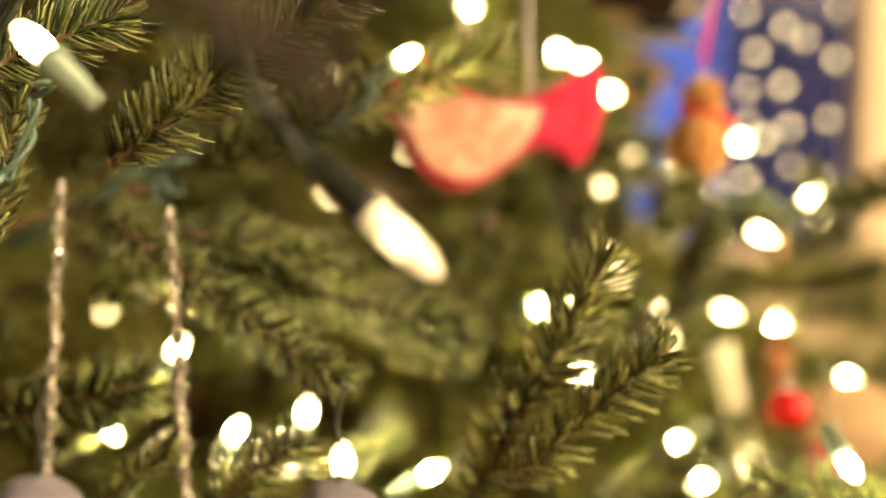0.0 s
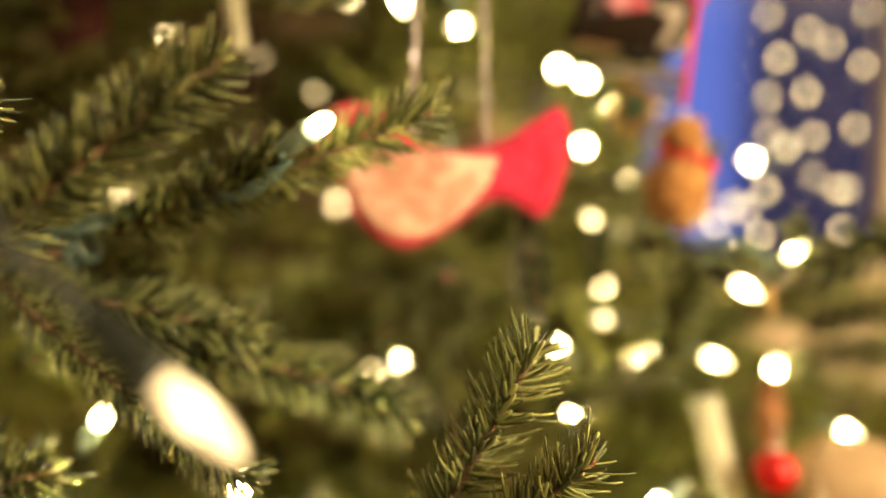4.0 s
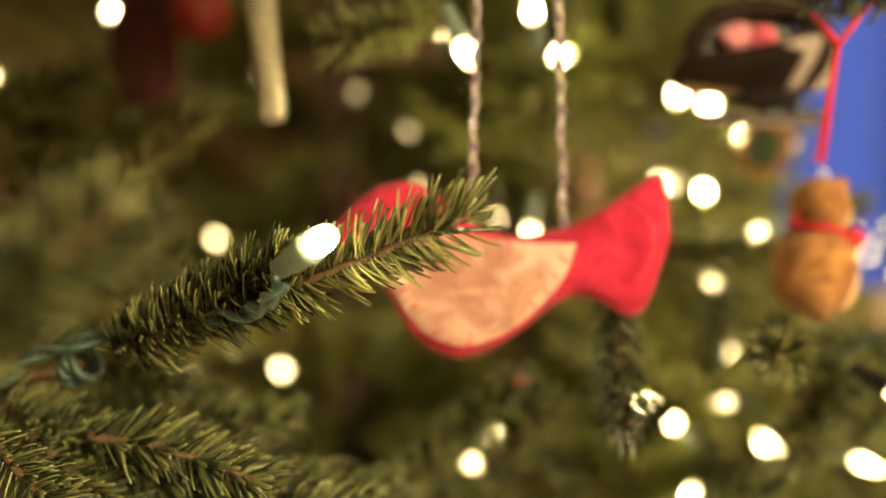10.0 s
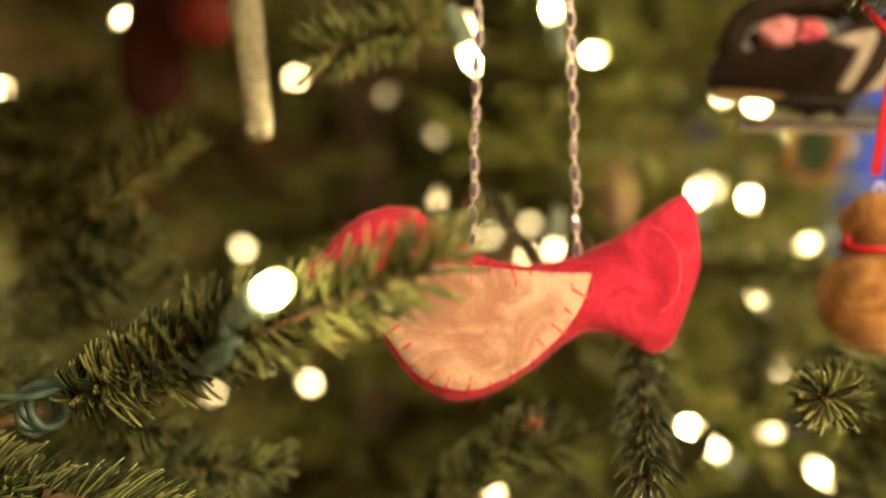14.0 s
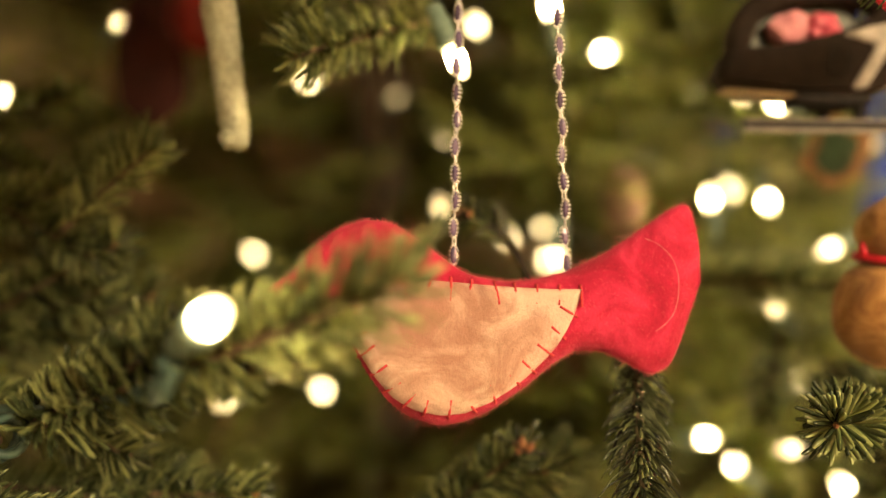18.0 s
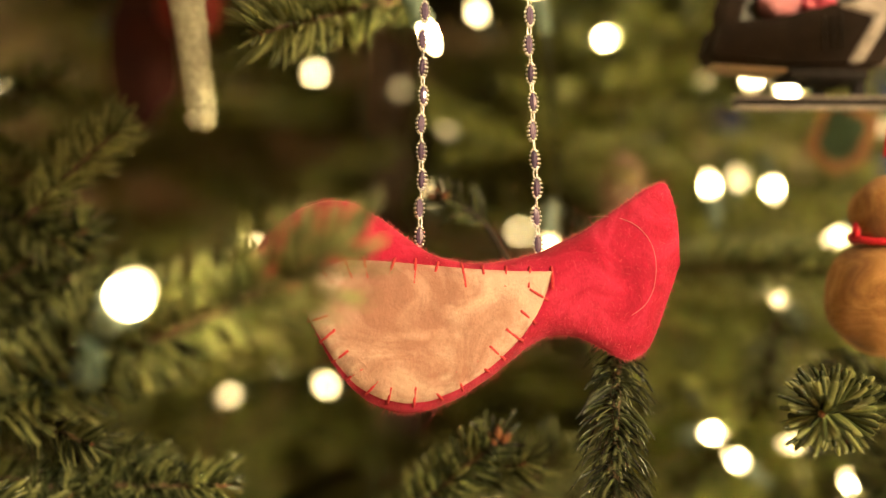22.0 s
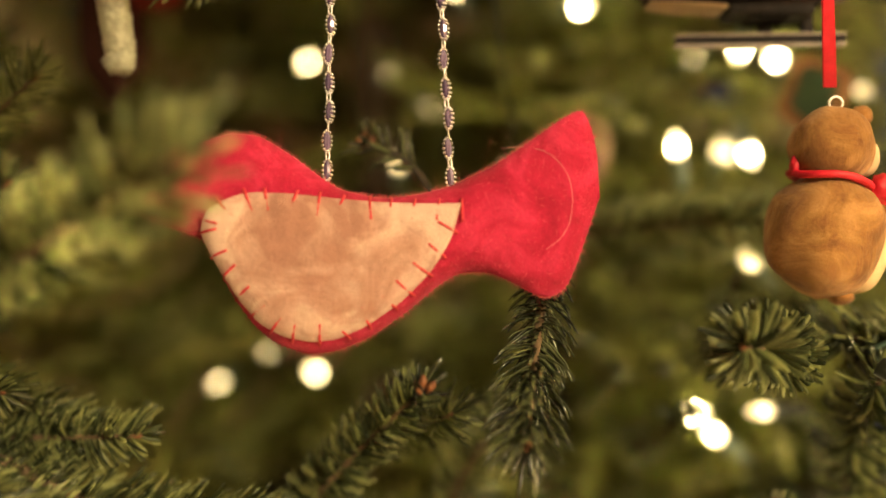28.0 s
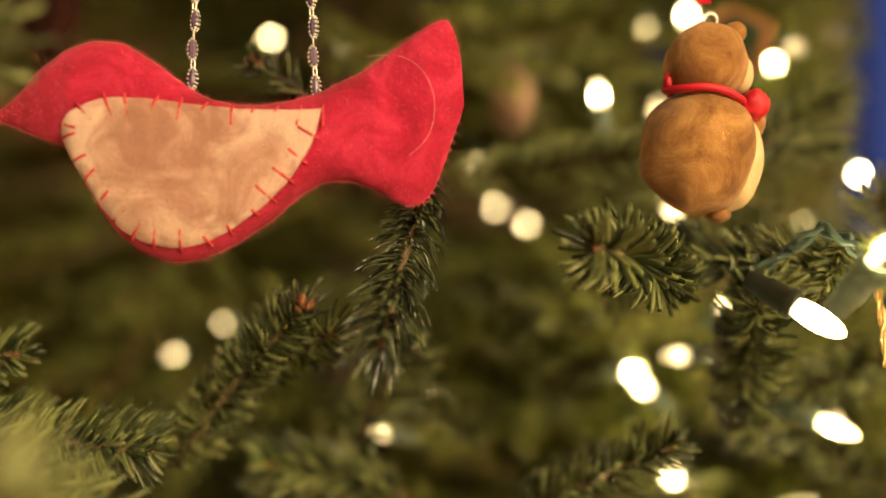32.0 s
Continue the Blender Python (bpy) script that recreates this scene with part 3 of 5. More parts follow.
for k_ in range(5):
    u_ = Vector((-0.022 + 0.008 * k_, 0.064, 1.234 - 0.005 * k_))
    link("shoot", tube("shoot", [u_, u_ + Vector((0.006, -0.002, 0.008 * (-1) ** k_)), u_ + Vector((0.014, -0.004, 0.013 * (-1) ** k_))], 0.0022, 6, (1.2, 0.5), 4, 0.15, k_), near_twig, "", M_TWIG)


link("trunk", tube("trunk", [(0.0, 0.0, 0.0), (0.01, 0.0, 0.7), (0.0, 0.01, 1.4), (0.0, 0.0, 2.1)], 0.04, 14, (1.3, 0.4), 6, 0.06, 3), tree, "dark rough bark trunk", M_TRUNK)
stem_a = link("branch", tube("branch", [(-0.2161, 0.3238, 1.1839), (-0.1160, 0.3158, 1.2110)], 0.0022, 8, (1.3, 1.0), 6, 0.1, 5), tree, "", M_BARK)
stem_a.matrix_basis = TREE

# boughs deeper in the tree: a main stem with side shoots
BOUGHS = []
for v_ in range(5):
    rr_ = random.Random(100 + v_)
    main = bent(0.24, 50 + v_, 0.1)
    stems_ = [main]
    for k_ in range(7):
        u_ = 0.12 + 0.11 * k_
        o_ = Vector((0, 0, 0.24 * u_))
        sgn_ = 1 if k_ % 2 else -1
        ln_ = 0.11 * (1.05 - u_) + 0.03
        d_ = Vector((sgn_ * 0.8, rr_.uniform(-0.25, 0.3), 0.75)).normalized()
        stems_.append([o_ + d_ * ln_ * w_ for w_ in (0, 0.33, 0.66, 1.0)])
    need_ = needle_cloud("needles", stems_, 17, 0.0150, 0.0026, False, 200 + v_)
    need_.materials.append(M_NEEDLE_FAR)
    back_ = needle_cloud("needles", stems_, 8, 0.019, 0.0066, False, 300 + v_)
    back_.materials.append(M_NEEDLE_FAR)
    stem_ = tube("stem", main, 0.003, 6, (1.3, 0.4), 3, 0.1, v_)
    stem_.materials.append(M_BARK)
    BOUGHS.append((stem_, need_, back_, [Vector(q_) for st_ in stems_ for q_ in st_]))


def flank(y):
    # how far the boughs reach towards the open corner by the window
    return min(0.146 + 0.135 * (y - 0.4), 0.203 + 0.03 * (y - 0.75))


def in_window_gap(q):
    return q.x > flank(q.y) and q.z > 1.18 + 0.03 * (q.y - 0.5)


def near_ornaments(q):
    # room for the ornaments, and a dark hollow beside them
    return (q.y < 0.52 and q.z > 1.10 and q.x > -0.25) or q.y < 0.43 or (q.x < -0.1 and q.y < 0.84 and q.z > 1.27)


def hides_a_light(points):
    """True if a bough would cover a lit bulb in the camera's view; boughs are placed to fit that view."""
    for q in points:
        for l, d, n, r in AISLES:
            u = (q - l).dot(d)
            if 0.012 < u < n and (q - l - d * u).length < r:
                return True
    return False


def bough(x, y, z, yaw, pitch, k, check, back=False):
    stem, need, rough, pts = BOUGHS[rnd.randrange(5)]
    m = Matrix.Translation((x, y, z)) @ Matrix.Rotation(radians(yaw), 4, "Z") @ Matrix.Rotation(radians(90 - pitch), 4, "X") @ Matrix.Rotation(radians(rnd.uniform(-30, 30)), 4, "Z") @ Matrix.Diagonal((k, k, k, 1))
    at = [m @ q for q in pts]
    if any(in_window_gap(q) or near_ornaments(q) for q in at) or (check and hides_a_light(at)):
        return False
    if back:
        INNER.append((stem, rough, m))
    elif check:
        br = link("bough", stem, tree)
        br.matrix_basis = TREE @ m
        link("needles", need, br)
    else:
        INNER.append((stem, need, m))
    return True


INNER = []


def joined_boughs():
    """The many boughs deep in the tree as one mass of real twigs and needles."""
    cache, co, idx, sizes, mats, base = {}, [], [], [], [], 0
    for stem, need, m in INNER:
        for me, slot in ((stem, 0), (need, 1)):
            if me.name not in cache:
                v = np.empty(len(me.vertices) * 3, np.float32)
                me.vertices.foreach_get("co", v)
                li = np.empty(len(me.loops), np.int32)
                me.loops.foreach_get("vertex_index", li)
                lt = np.empty(len(me.polygons), np.int32)
                me.polygons.foreach_get("loop_total", lt)
                cache[me.name] = (v.reshape(-1, 3), li, lt)
            v, li, lt = cache[me.name]
            mm = np.array(TREE @ m, np.float32)
            co.append(v @ mm[:3, :3].T + mm[:3, 3])
            idx.append(li + base)
            sizes.append(lt)
            mats.append(np.full(len(lt), slot, np.int32))
            base += len(v)
    co, idx, sizes, mats = np.concatenate(co), np.concatenate(idx), np.concatenate(sizes), np.concatenate(mats)
    me = bpy.data.meshes.new("fir_foliage")
    me.vertices.add(len(co))
    me.vertices.foreach_set("co", co.ravel())
    me.loops.add(len(idx))
    me.loops.foreach_set("vertex_index", idx)
    me.polygons.add(len(sizes))
    me.polygons.foreach_set("loop_start", np.r_[0, np.cumsum(sizes)[:-1]].astype(np.int32))
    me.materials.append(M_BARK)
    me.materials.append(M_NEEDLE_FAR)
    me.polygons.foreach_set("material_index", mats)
    me.polygons.foreach_set("use_smooth", np.ones(len(sizes), bool))
    me.update(calc_edges=True)
    tagged(link("fir_foliage", me, tree), "dense dark green fir boughs inside the tree", kind="stuff")


# ---- string lights ----
SOCKET = lathe("socket", [(0.0018, -0.0165), (0.0032, -0.016), (0.0034, -0.0105), (0.0040, -0.010), (0.0042, -0.003), (0.0047, -0.0026), (0.0047, 0.0002), (0.0034, 0.0004)], 14)
SOCKET.materials.append(M_SOCKET)
# copy of the socket with shade put into its plastic colour
SHADED_SOCKET = SOCKET.copy()
SHADED_SOCKET.materials[0] = M_DARK
BULB = {}
LIT, ENDS = [], []


def bulb_mesh(g):
    mat = glow_of(g)
    if mat.name not in BULB:
        me = lathe("bulb", [(0.0029, 0.0), (0.0034, 0.0015), (0.0036, 0.0045), (0.0035, 0.0075), (0.0031, 0.0098), (0.0022, 0.0117), (0.0012, 0.0128), (0.0004, 0.0132)], 14)
        me.materials.append(mat)
        BULB[mat.name] = me
    return BULB[mat.name]


def mini_light(p, d, g=1.0, far=False, dark=False, long=1.0):
    """A miniature light whose glass is centred on p and points along d; dark: socket with shade in its colour."""
    p, d = Vector(p), Vector(d)
    if not far:
        LIT.append((p, g))
        ENDS.append(p - d.normalized() * 0.0225)
    ob = tagged(new("mini_light"), "lit warm white miniature bulb in a green socket" if g > 0.3 else "dim warm white miniature bulb in a green socket; at the window it stands for a reflection", "string light", "string lights on the tree" if not far else "string lights at the window")
    ob.matrix_world = along(p - d.normalized() * 0.0062, p + d)
    link("socket", SOCKET if not dark else SHADED_SOCKET, ob)
    link("bulb", bulb_mesh(g), ob, "glowing glass bulb").scale = (1, 1, long)


mini_light((-0.0060, 0.2775, 1.2580), (0.80, -0.45, 0.40), 0.75, long=0.85)
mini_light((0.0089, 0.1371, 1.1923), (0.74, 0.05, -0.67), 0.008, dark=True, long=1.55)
mini_light((-0.0887, 0.1687, 1.2388), (-0.72, -0.04, 0.69), 1.6)
mini_light((0.0772, 0.8710, 1.3821), (-0.13, -0.12, -0.98), 1.04)
mini_light((0.1040, 0.8610, 1.3710), (-0.81, -0.18, 0.56), 1.04)
mini_light((0.0989, 0.6985, 1.2874), (0.25, 0.21, -0.94), 1.04)
mini_light((0.1379, 0.9124, 1.3463), (0.75, 0.57, 0.34), 1.04)
mini_light((0.1448, 0.7139, 1.1061), (-0.53, -0.30, 0.79), 0.5)
mini_light((0.0596, 0.7452, 1.1196), (0.96, 0.28, 0.02), 1.04)
mini_light((-0.0090, 0.7252, 1.3941), (0.91, -0.42, 0.07), 1.04)
mini_light((-0.0733, 0.2824, 1.1124), (0.52, -0.44, 0.73), 2.4)
mini_light((-0.0637, 0.3560, 1.1035), (0.17, -0.08, 0.98), 2.4)
mini_light((-0.0328, 0.2925, 1.0988), (0.00, 0.04, 1.00), 2.4)
mini_light((0.0034, 0.2958, 1.0946), (0.81, -0.24, 0.54), 2.4)
mini_light((0.1404, 0.4999, 1.0578), (-0.78, -0.02, -0.62), 2.4)
mini_light((0.2694, 0.5650, 1.0916), (0.75, -0.61, -0.23), 1.3)
mini_light((0.1595, 0.2804, 1.1067), (0.06, -0.90, -0.43), 2.4)
mini_light((0.0086, 0.5006, 1.3730), (-0.13, -0.32, 0.94), 1.6)
mini_light((0.0950, 0.6864, 1.0691), (0.21, 0.27, 0.94), 0.72)
mini_light((0.0802, 0.6731, 1.1248), (-0.81, -0.04, 0.59), 0.25)
mini_light((-0.1186, 0.7608, 1.4309), (-0.28, -0.52, 0.81), 0.1)
mini_light((0.0762, 0.7500, 1.2958), (0.3, -0.52, 0.71), 0.02)
mini_light((0.0016, 0.5439, 1.2581), (-0.17, 0.32, -0.93), 0.072)
mini_light((-0.0855, 0.6016, 1.2861), (0.32, -0.66, 0.68), 0.0144)
mini_light((-0.0441, 0.6532, 1.1099), (0.52, 0.84, 0.13), 0.3)
mini_light((0.1210, 0.7449, 1.1682), (0.74, 0.21, 0.64), 0.072)
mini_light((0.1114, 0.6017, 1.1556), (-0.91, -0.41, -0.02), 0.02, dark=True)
mini_light((0.0645, 0.9070, 1.3040), (0.28, 0.16, -0.95), 0.0432)
mini_light((0.1343, 0.6928, 1.2577), (-0.85, -0.33, -0.41), 0.06)
mini_light((0.0420, 0.8611, 1.1638), (0.91, -0.15, 0.38), 0.04)
mini_light((0.1581, 0.9920, 1.2166), (-0.96, 0.12, -0.27), 0.0432)
mini_light((0.0307, 0.9487, 1.3978), (0.48, -0.46, 0.75), 0.05)
mini_light((0.1610, 0.7419, 1.3252), (0.45, -0.81, -0.36), 0.01)
mini_light((-0.0064, 0.4237, 1.3362), (0.38, 0.12, -0.92), 1.6)
mini_light((0.0696, 0.6216, 1.2882), (-0.13, -0.01, 0.99), 1.04)
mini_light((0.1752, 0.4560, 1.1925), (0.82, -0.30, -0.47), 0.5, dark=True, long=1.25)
mini_light((0.1806, 0.5541, 1.1379), (0.84, -0.29, -0.25), 0.2, long=1.25)
mini_light((0.1940, 0.4300, 1.2134), (0.60, -0.25, 0.76), 0.8)
mini_light((-0.3805, 0.8323, 1.2422), (-0.60, -0.40, 0.70), 0.08)
mini_light((-0.2866, 1.3800, 1.2466), (0.93, 0.37, -0.03), 0.18)
mini_light((-0.0387, 0.5767, 1.1108), (-0.99, 0.11, 0.09), 0.05)
mini_light((-0.4001, 0.9741, 1.4376), (-0.86, -0.35, -0.37), 0.2)
mini_light((-0.3494, 0.8215, 1.1294), (-0.98, -0.14, -0.16), 0.05)
mini_light((-0.3944, 0.7994, 1.0993), (-0.32, -0.90, -0.30), 0.09)
mini_light((-0.3090, 0.8397, 1.1095), (-0.41, -0.65, 0.65), 0.16)
mini_light((-0.1735, 1.2000, 1.2196), (0.65, -0.63, -0.41), 0.3)
mini_light((0.2379, 0.6262, 1.1227), (-0.09, -0.38, 0.92), 1.04)
mini_light((0.1034, 0.6375, 1.2281), (-0.58, -0.42, 0.70), 0.036)
mini_light((0.2819, 0.9129, 1.2937), (-0.90, 0.22, 0.39), 0.88)
mini_light((-0.0219, 0.9149, 1.3679), (-0.76, -0.57, 0.31), 0.03)
mini_light((-0.1571, 0.7934, 1.3445), (0.80, -0.29, -0.53), 0.0096)
mini_light((-0.0795, 0.7128, 1.0926), (0.78, 0.41, -0.46), 0.012)
mini_light((-0.2481, 0.8908, 1.3989), (0.81, -0.44, 0.40), 0.0096)
mini_light((-0.3245, 0.6002, 1.4158), (0.68, 0.36, 0.63), 0.528)
mini_light((-0.4104, 0.5685, 1.3664), (-0.39, -0.92, 0.08), 0.1)
mini_light((0.1994, 0.8618, 1.2513), (0.42, -0.54, -0.73), 1.44)
mini_light((0.1434, 0.5886, 1.1345), (-0.98, 0.04, -0.20), 0.3)
mini_light((-0.0733, 0.7981, 1.2690), (0.53, -0.85, 0.02), 0.054)
mini_light((0.1817, 0.7668, 1.0916), (0.07, -0.63, 0.78), 0.054)
mini_light((0.1492, 0.4752, 1.0412), (-0.88, -0.28, -0.38), 2.4)
mini_light((-0.1328, 0.2985, 1.1058), (0.31, 0.27, -0.91), 1.6)
mini_light((-0.1220, 0.3420, 1.1350), (0.60, -0.30, 0.74), 0.8)
# reflections in the window glass, imitated by small glowing bulbs
mini_light((0.4820, 1.4200, 1.5410), (0.10, -0.30, 0.90), 0.04, far=True)
mini_light((0.5160, 1.4200, 1.5220), (0.10, -0.30, 0.90), 0.04, far=True)
mini_light((0.4380, 1.4200, 1.4990), (0.10, -0.30, 0.90), 0.048, far=True)
mini_light((0.5670, 1.4200, 1.4870), (0.10, -0.30, 0.90), 0.048, far=True)
mini_light((0.4810, 1.4200, 1.4430), (0.10, -0.30, 0.90), 0.05, far=True)
mini_light((0.4220, 1.4200, 1.4360), (0.10, -0.30, 0.90), 0.04, far=True)
mini_light((0.5590, 1.4200, 1.3860), (0.10, -0.30, 0.90), 0.04, far=True)
mini_light((0.4250, 1.4200, 1.3770), (0.10, -0.30, 0.90), 0.032, far=True)
mini_light((0.4950, 1.4200, 1.3730), (0.10, -0.30, 0.90), 0.044, far=True)
mini_light((0.4530, 1.4200, 1.3540), (0.10, -0.30, 0.90), 0.08, far=True)
mini_light((0.4980, 1.4200, 1.3080), (0.10, -0.30, 0.90), 0.024, far=True)
mini_light((0.5510, 1.4200, 1.2870), (0.10, -0.30, 0.90), 0.032, far=True)
mini_light((0.4240, 1.4200, 1.2830), (0.10, -0.30, 0.90), 0.055, far=True)
mini_light((0.3930, 1.4200, 1.2490), (0.10, -0.30, 0.90), 0.04, far=True)
mini_light((0.3270, 1.4200, 1.2520), (0.10, -0.30, 0.90), 0.04, far=True)
mini_light((0.4170, 1.4200, 1.5690), (0.10, -0.30, 0.90), 0.032, far=True)
mini_light((0.5710, 1.4200, 1.5730), (0.10, -0.30, 0.90), 0.024, far=True)
mini_light((0.3440, 1.4200, 1.2270), (0.10, -0.30, 0.90), 0.075, far=True)
mini_light((0.3890, 1.4200, 1.1960), (0.10, -0.30, 0.90), 0.125, far=True)
mini_light((0.4180, 1.4200, 1.2100), (0.10, -0.30, 0.90), 0.05, far=True)
mini_light((0.5350, 1.4200, 1.2870), (0.10, -0.30, 0.90), 0.05, far=True)
mini_light((0.5450, 1.4200, 1.2210), (0.10, -0.30, 0.90), 0.05, far=True)
mini_light((0.3740, 1.4200, 1.2590), (0.10, -0.30, 0.90), 0.06, far=True)


# points by the camera path, from which bulbs are kept clear of boughs
VIEW_MID, VIEW_START, VIEW_END = Vector((0.11, 0.08, 1.255)), Vector((0.045, -0.028, 1.2)), Vector((0.165, 0.183, 1.231))
AISLES = [(l_, (e_ - l_).normalized(), (e_ - l_).length - 0.25, 0.012 if g_ >= 0.15 else 0.0035) for l_, g_ in LIT for e_ in (VIEW_MID, VIEW_START, VIEW_END) if e_ == VIEW_MID or g_ >= 0.15 or (e_ == VIEW_START and g_ >= 0.04)]
made_, tried_ = 0, 0
while made_ < 210 and tried_ < 9000:
    tried_ += 1
    x_, y_, z_ = rnd.uniform(-0.85, 0.45), rnd.uniform(0.52, 0.9), rnd.uniform(0.7, 1.7)
    yaw_ = math.degrees(math.atan2(x_ + 0.3, 0.95 - y_)) + rnd.uniform(-60, 60)
    made_ += bough(x_, y_, z_, yaw_, rnd.uniform(-30, 25), rnd.uniform(0.6, 1.0), True)
made_, tried_ = 0, 0
while made_ < 300 and tried_ < 9000:
    tried_ += 1
    x_, y_, z_ = rnd.uniform(-0.9, 0.42), rnd.uniform(0.9, 1.35), rnd.uniform(0.65, 1.8)
    made_ += bough(x_, y_, z_, rnd.uniform(-70, 70), rnd.uniform(-25, 25), rnd.uniform(0.9, 1.25), True, True)

made_, tried_ = 0, 0
while made_ < 45 and tried_ < 4000:
    tried_ += 1
    x_, y_, z_ = rnd.uniform(-0.55, 0.0), rnd.uniform(0.86, 0.97), rnd.uniform(1.15, 1.65)
    made_ += bough(x_, y_, z_, rnd.choice((-1, 1)) * rnd.uniform(75, 120), rnd.uniform(-25, 25), rnd.uniform(0.6, 0.95), True, True)

# the flank of the tree beside the window
made_, tried_ = 0, 0
while made_ < 230 and tried_ < 9000:
    tried_ += 1
    x_, y_, z_ = rnd.uniform(-0.15, 0.24), rnd.uniform(0.7, 1.35), rnd.uniform(1.0, 1.75)
    made_ += bough(x_, y_, z_, rnd.uniform(-120, 60), rnd.uniform(-25, 25), rnd.uniform(0.3, 0.7), True, True)
made_, tried_ = 0, 0
while made_ < 190 and tried_ < 9000:
    tried_ += 1
    y_, z_ = rnd.uniform(0.62, 1.3), rnd.uniform(1.1, 1.66)
    x_ = flank(y_) - rnd.uniform(0.0, 0.11)
    made_ += bough(x_, y_, z_, rnd.uniform(-150, 150), rnd.uniform(-30, 30), rnd.uniform(0.25, 0.45), y_ < 0.9, True)
made_, tried_ = 0, 0
while made_ < 130 and tried_ < 8000:
    tried_ += 1
    x_, y_, z_ = rnd.uniform(0.1, 0.6), rnd.uniform(0.6, 1.3), rnd.uniform(0.75, 1.16)
    made_ += bough(x_, y_, z_, rnd.uniform(-60, 60), rnd.uniform(-30, 12), rnd.uniform(0.4, 0.9), y_ < 0.9)


# the skirt and the top of the tree, as a cone round the trunk
for k_ in range(170):
    z_ = rnd.uniform(0.22, 0.72) if k_ < 110 else rnd.uniform(1.7, 2.12)
    ang_, far_ = rnd.uniform(-180, 180), 0.42 * (2.3 - z_)
    r_ = far_ * rnd.uniform(0.1, 0.75)
    x_, y_ = -0.3 + r_ * math.sin(radians(ang_)), min(0.95 - r_ * math.cos(radians(ang_)), 1.3)
    stem_, need_, back_, pts_ = BOUGHS[k_ % 5]
    scale_ = 0.9 if z_ > 1 else rnd.uniform(1.2, 1.7)
    turn_ = Matrix.Translation((x_, y_, z_)) @ Matrix.Rotation(radians(ang_), 4, "Z") @ Matrix.Rotation(radians(rnd.uniform(75, 110)), 4, "X") @ Matrix.Diagonal((scale_, scale_, scale_, 1))
    if max((turn_ @ q_).y for q_ in pts_) > 1.42 or (z_ > 1 and any(in_window_gap(turn_ @ q_) for q_ in pts_)):
        continue
    INNER.append((stem_, back_, turn_))
# unseen boughs added above the view to keep lamp light off the upper left
for k_ in range(34):
    x_, y_, z_ = rnd.uniform(-0.20, 0.15), rnd.uniform(0.36, 0.62), rnd.uniform(1.47, 1.66)
    stem_, need_, back_, pts_ = BOUGHS[k_ % 5]
    turn_ = Matrix.Translation((x_, y_, z_)) @ Matrix.Rotation(radians(rnd.uniform(-40, 40)), 4, "Z") @ Matrix.Rotation(radians(rnd.uniform(82, 98)), 4, "X") @ Matrix.Diagonal((0.9, 0.9, 0.9, 1))
    at_ = [turn_ @ q_ for q_ in pts_]
    if min(q_.z for q_ in at_) > 1.43 and max(q_.x for q_ in at_) < 0.22 and not any(in_window_gap(q_) and q_.y > 0.5 for q_ in at_):
        INNER.append((stem_, back_, turn_))
joined_boughs()


def cord(points, twist=0.0014, r=0.0011, label="twisted green light cord along the branch", mat=M_WIRE):
    """Two wires wound round each other."""
    pts = [Vector(q) for q in points]
    ob = tagged(new("light_cord"), label, "cord")
    ob.location = pts[0]
    fine = []
    for i in range(len(pts) - 1):
        for s in range(6):
            fine.append(pts[i].lerp(pts[i + 1], s / 6))
    fine.append(pts[-1])
    for side in (0, math.pi):
        line = []
        for i, q in enumerate(fine):
            d = (fine[min(i + 1, len(fine) - 1)] - fine[max(i - 1, 0)]).normalized()
            u = d.orthogonal().normalized()
            w = d.cross(u)
            a = i * 0.55 + side
            line.append(q - pts[0] + (u * math.cos(a) + w * math.sin(a)) * twist)
        link("wire", tube("wire", line, r, 7, samples=2), ob, "", mat)
    return ob


main_cord = cord([(-0.1942, 0.3245, 1.1819), (-0.1414, 0.3086, 1.2056), (-0.1301, 0.3068, 1.2146), (-0.1094, 0.3075, 1.2205), (-0.0917, 0.3146, 1.2255), (-0.0724, 0.3126, 1.2275), (-0.0548, 0.3082, 1.2314), (-0.0390, 0.2981, 1.2347), (-0.0261, 0.2842, 1.2396), (-0.0191, 0.2791, 1.2459)], 0.0017, 0.0013)
coil_at = Vector((-0.1195, 0.3205, 1.2108)) - main_cord.location
coil_ax = (Vector((-0.0079, 0.2798, 1.2579)) - Vector((-0.1195, 0.3205, 1.2108))).normalized()
cu_ = coil_ax.orthogonal().normalized()
cw_ = coil_ax.cross(cu_)
link("wire_coil", tube("wire_coil", [coil_at + coil_ax * (0.0033 * a_ / 6.28 - 0.007) + (cu_ * math.cos(a_) + cw_ * math.sin(a_)) * (0.0062 + 0.0008 * math.sin(2.3 * a_)) for a_ in [k_ * 0.6 for k_ in range(40)]], 0.0014, 7, samples=2), main_cord, "", M_WIRE)
cord([(-0.1395, 0.2134, 1.2015), (-0.1286, 0.2195, 1.2073), (-0.1216, 0.2205, 1.2201), (-0.1184, 0.2182, 1.2340), (-0.0884, 0.1786, 1.2318), (-0.0804, 0.1712, 1.2307)])
# cord to the hanging bulb, its shade painted in as near-black green
cord([(-0.1402, 0.2143, 1.2368), (-0.0767, 0.1642, 1.2706), (-0.0301, 0.1175, 1.2450), (-0.0217, 0.1228, 1.2277), (-0.0149, 0.1280, 1.2157), (-0.0162, 0.1355, 1.2152), (-0.0070, 0.1361, 1.2068)], label="green light cord leading to a hanging bulb, shade put into its colour", mat=M_DARK)
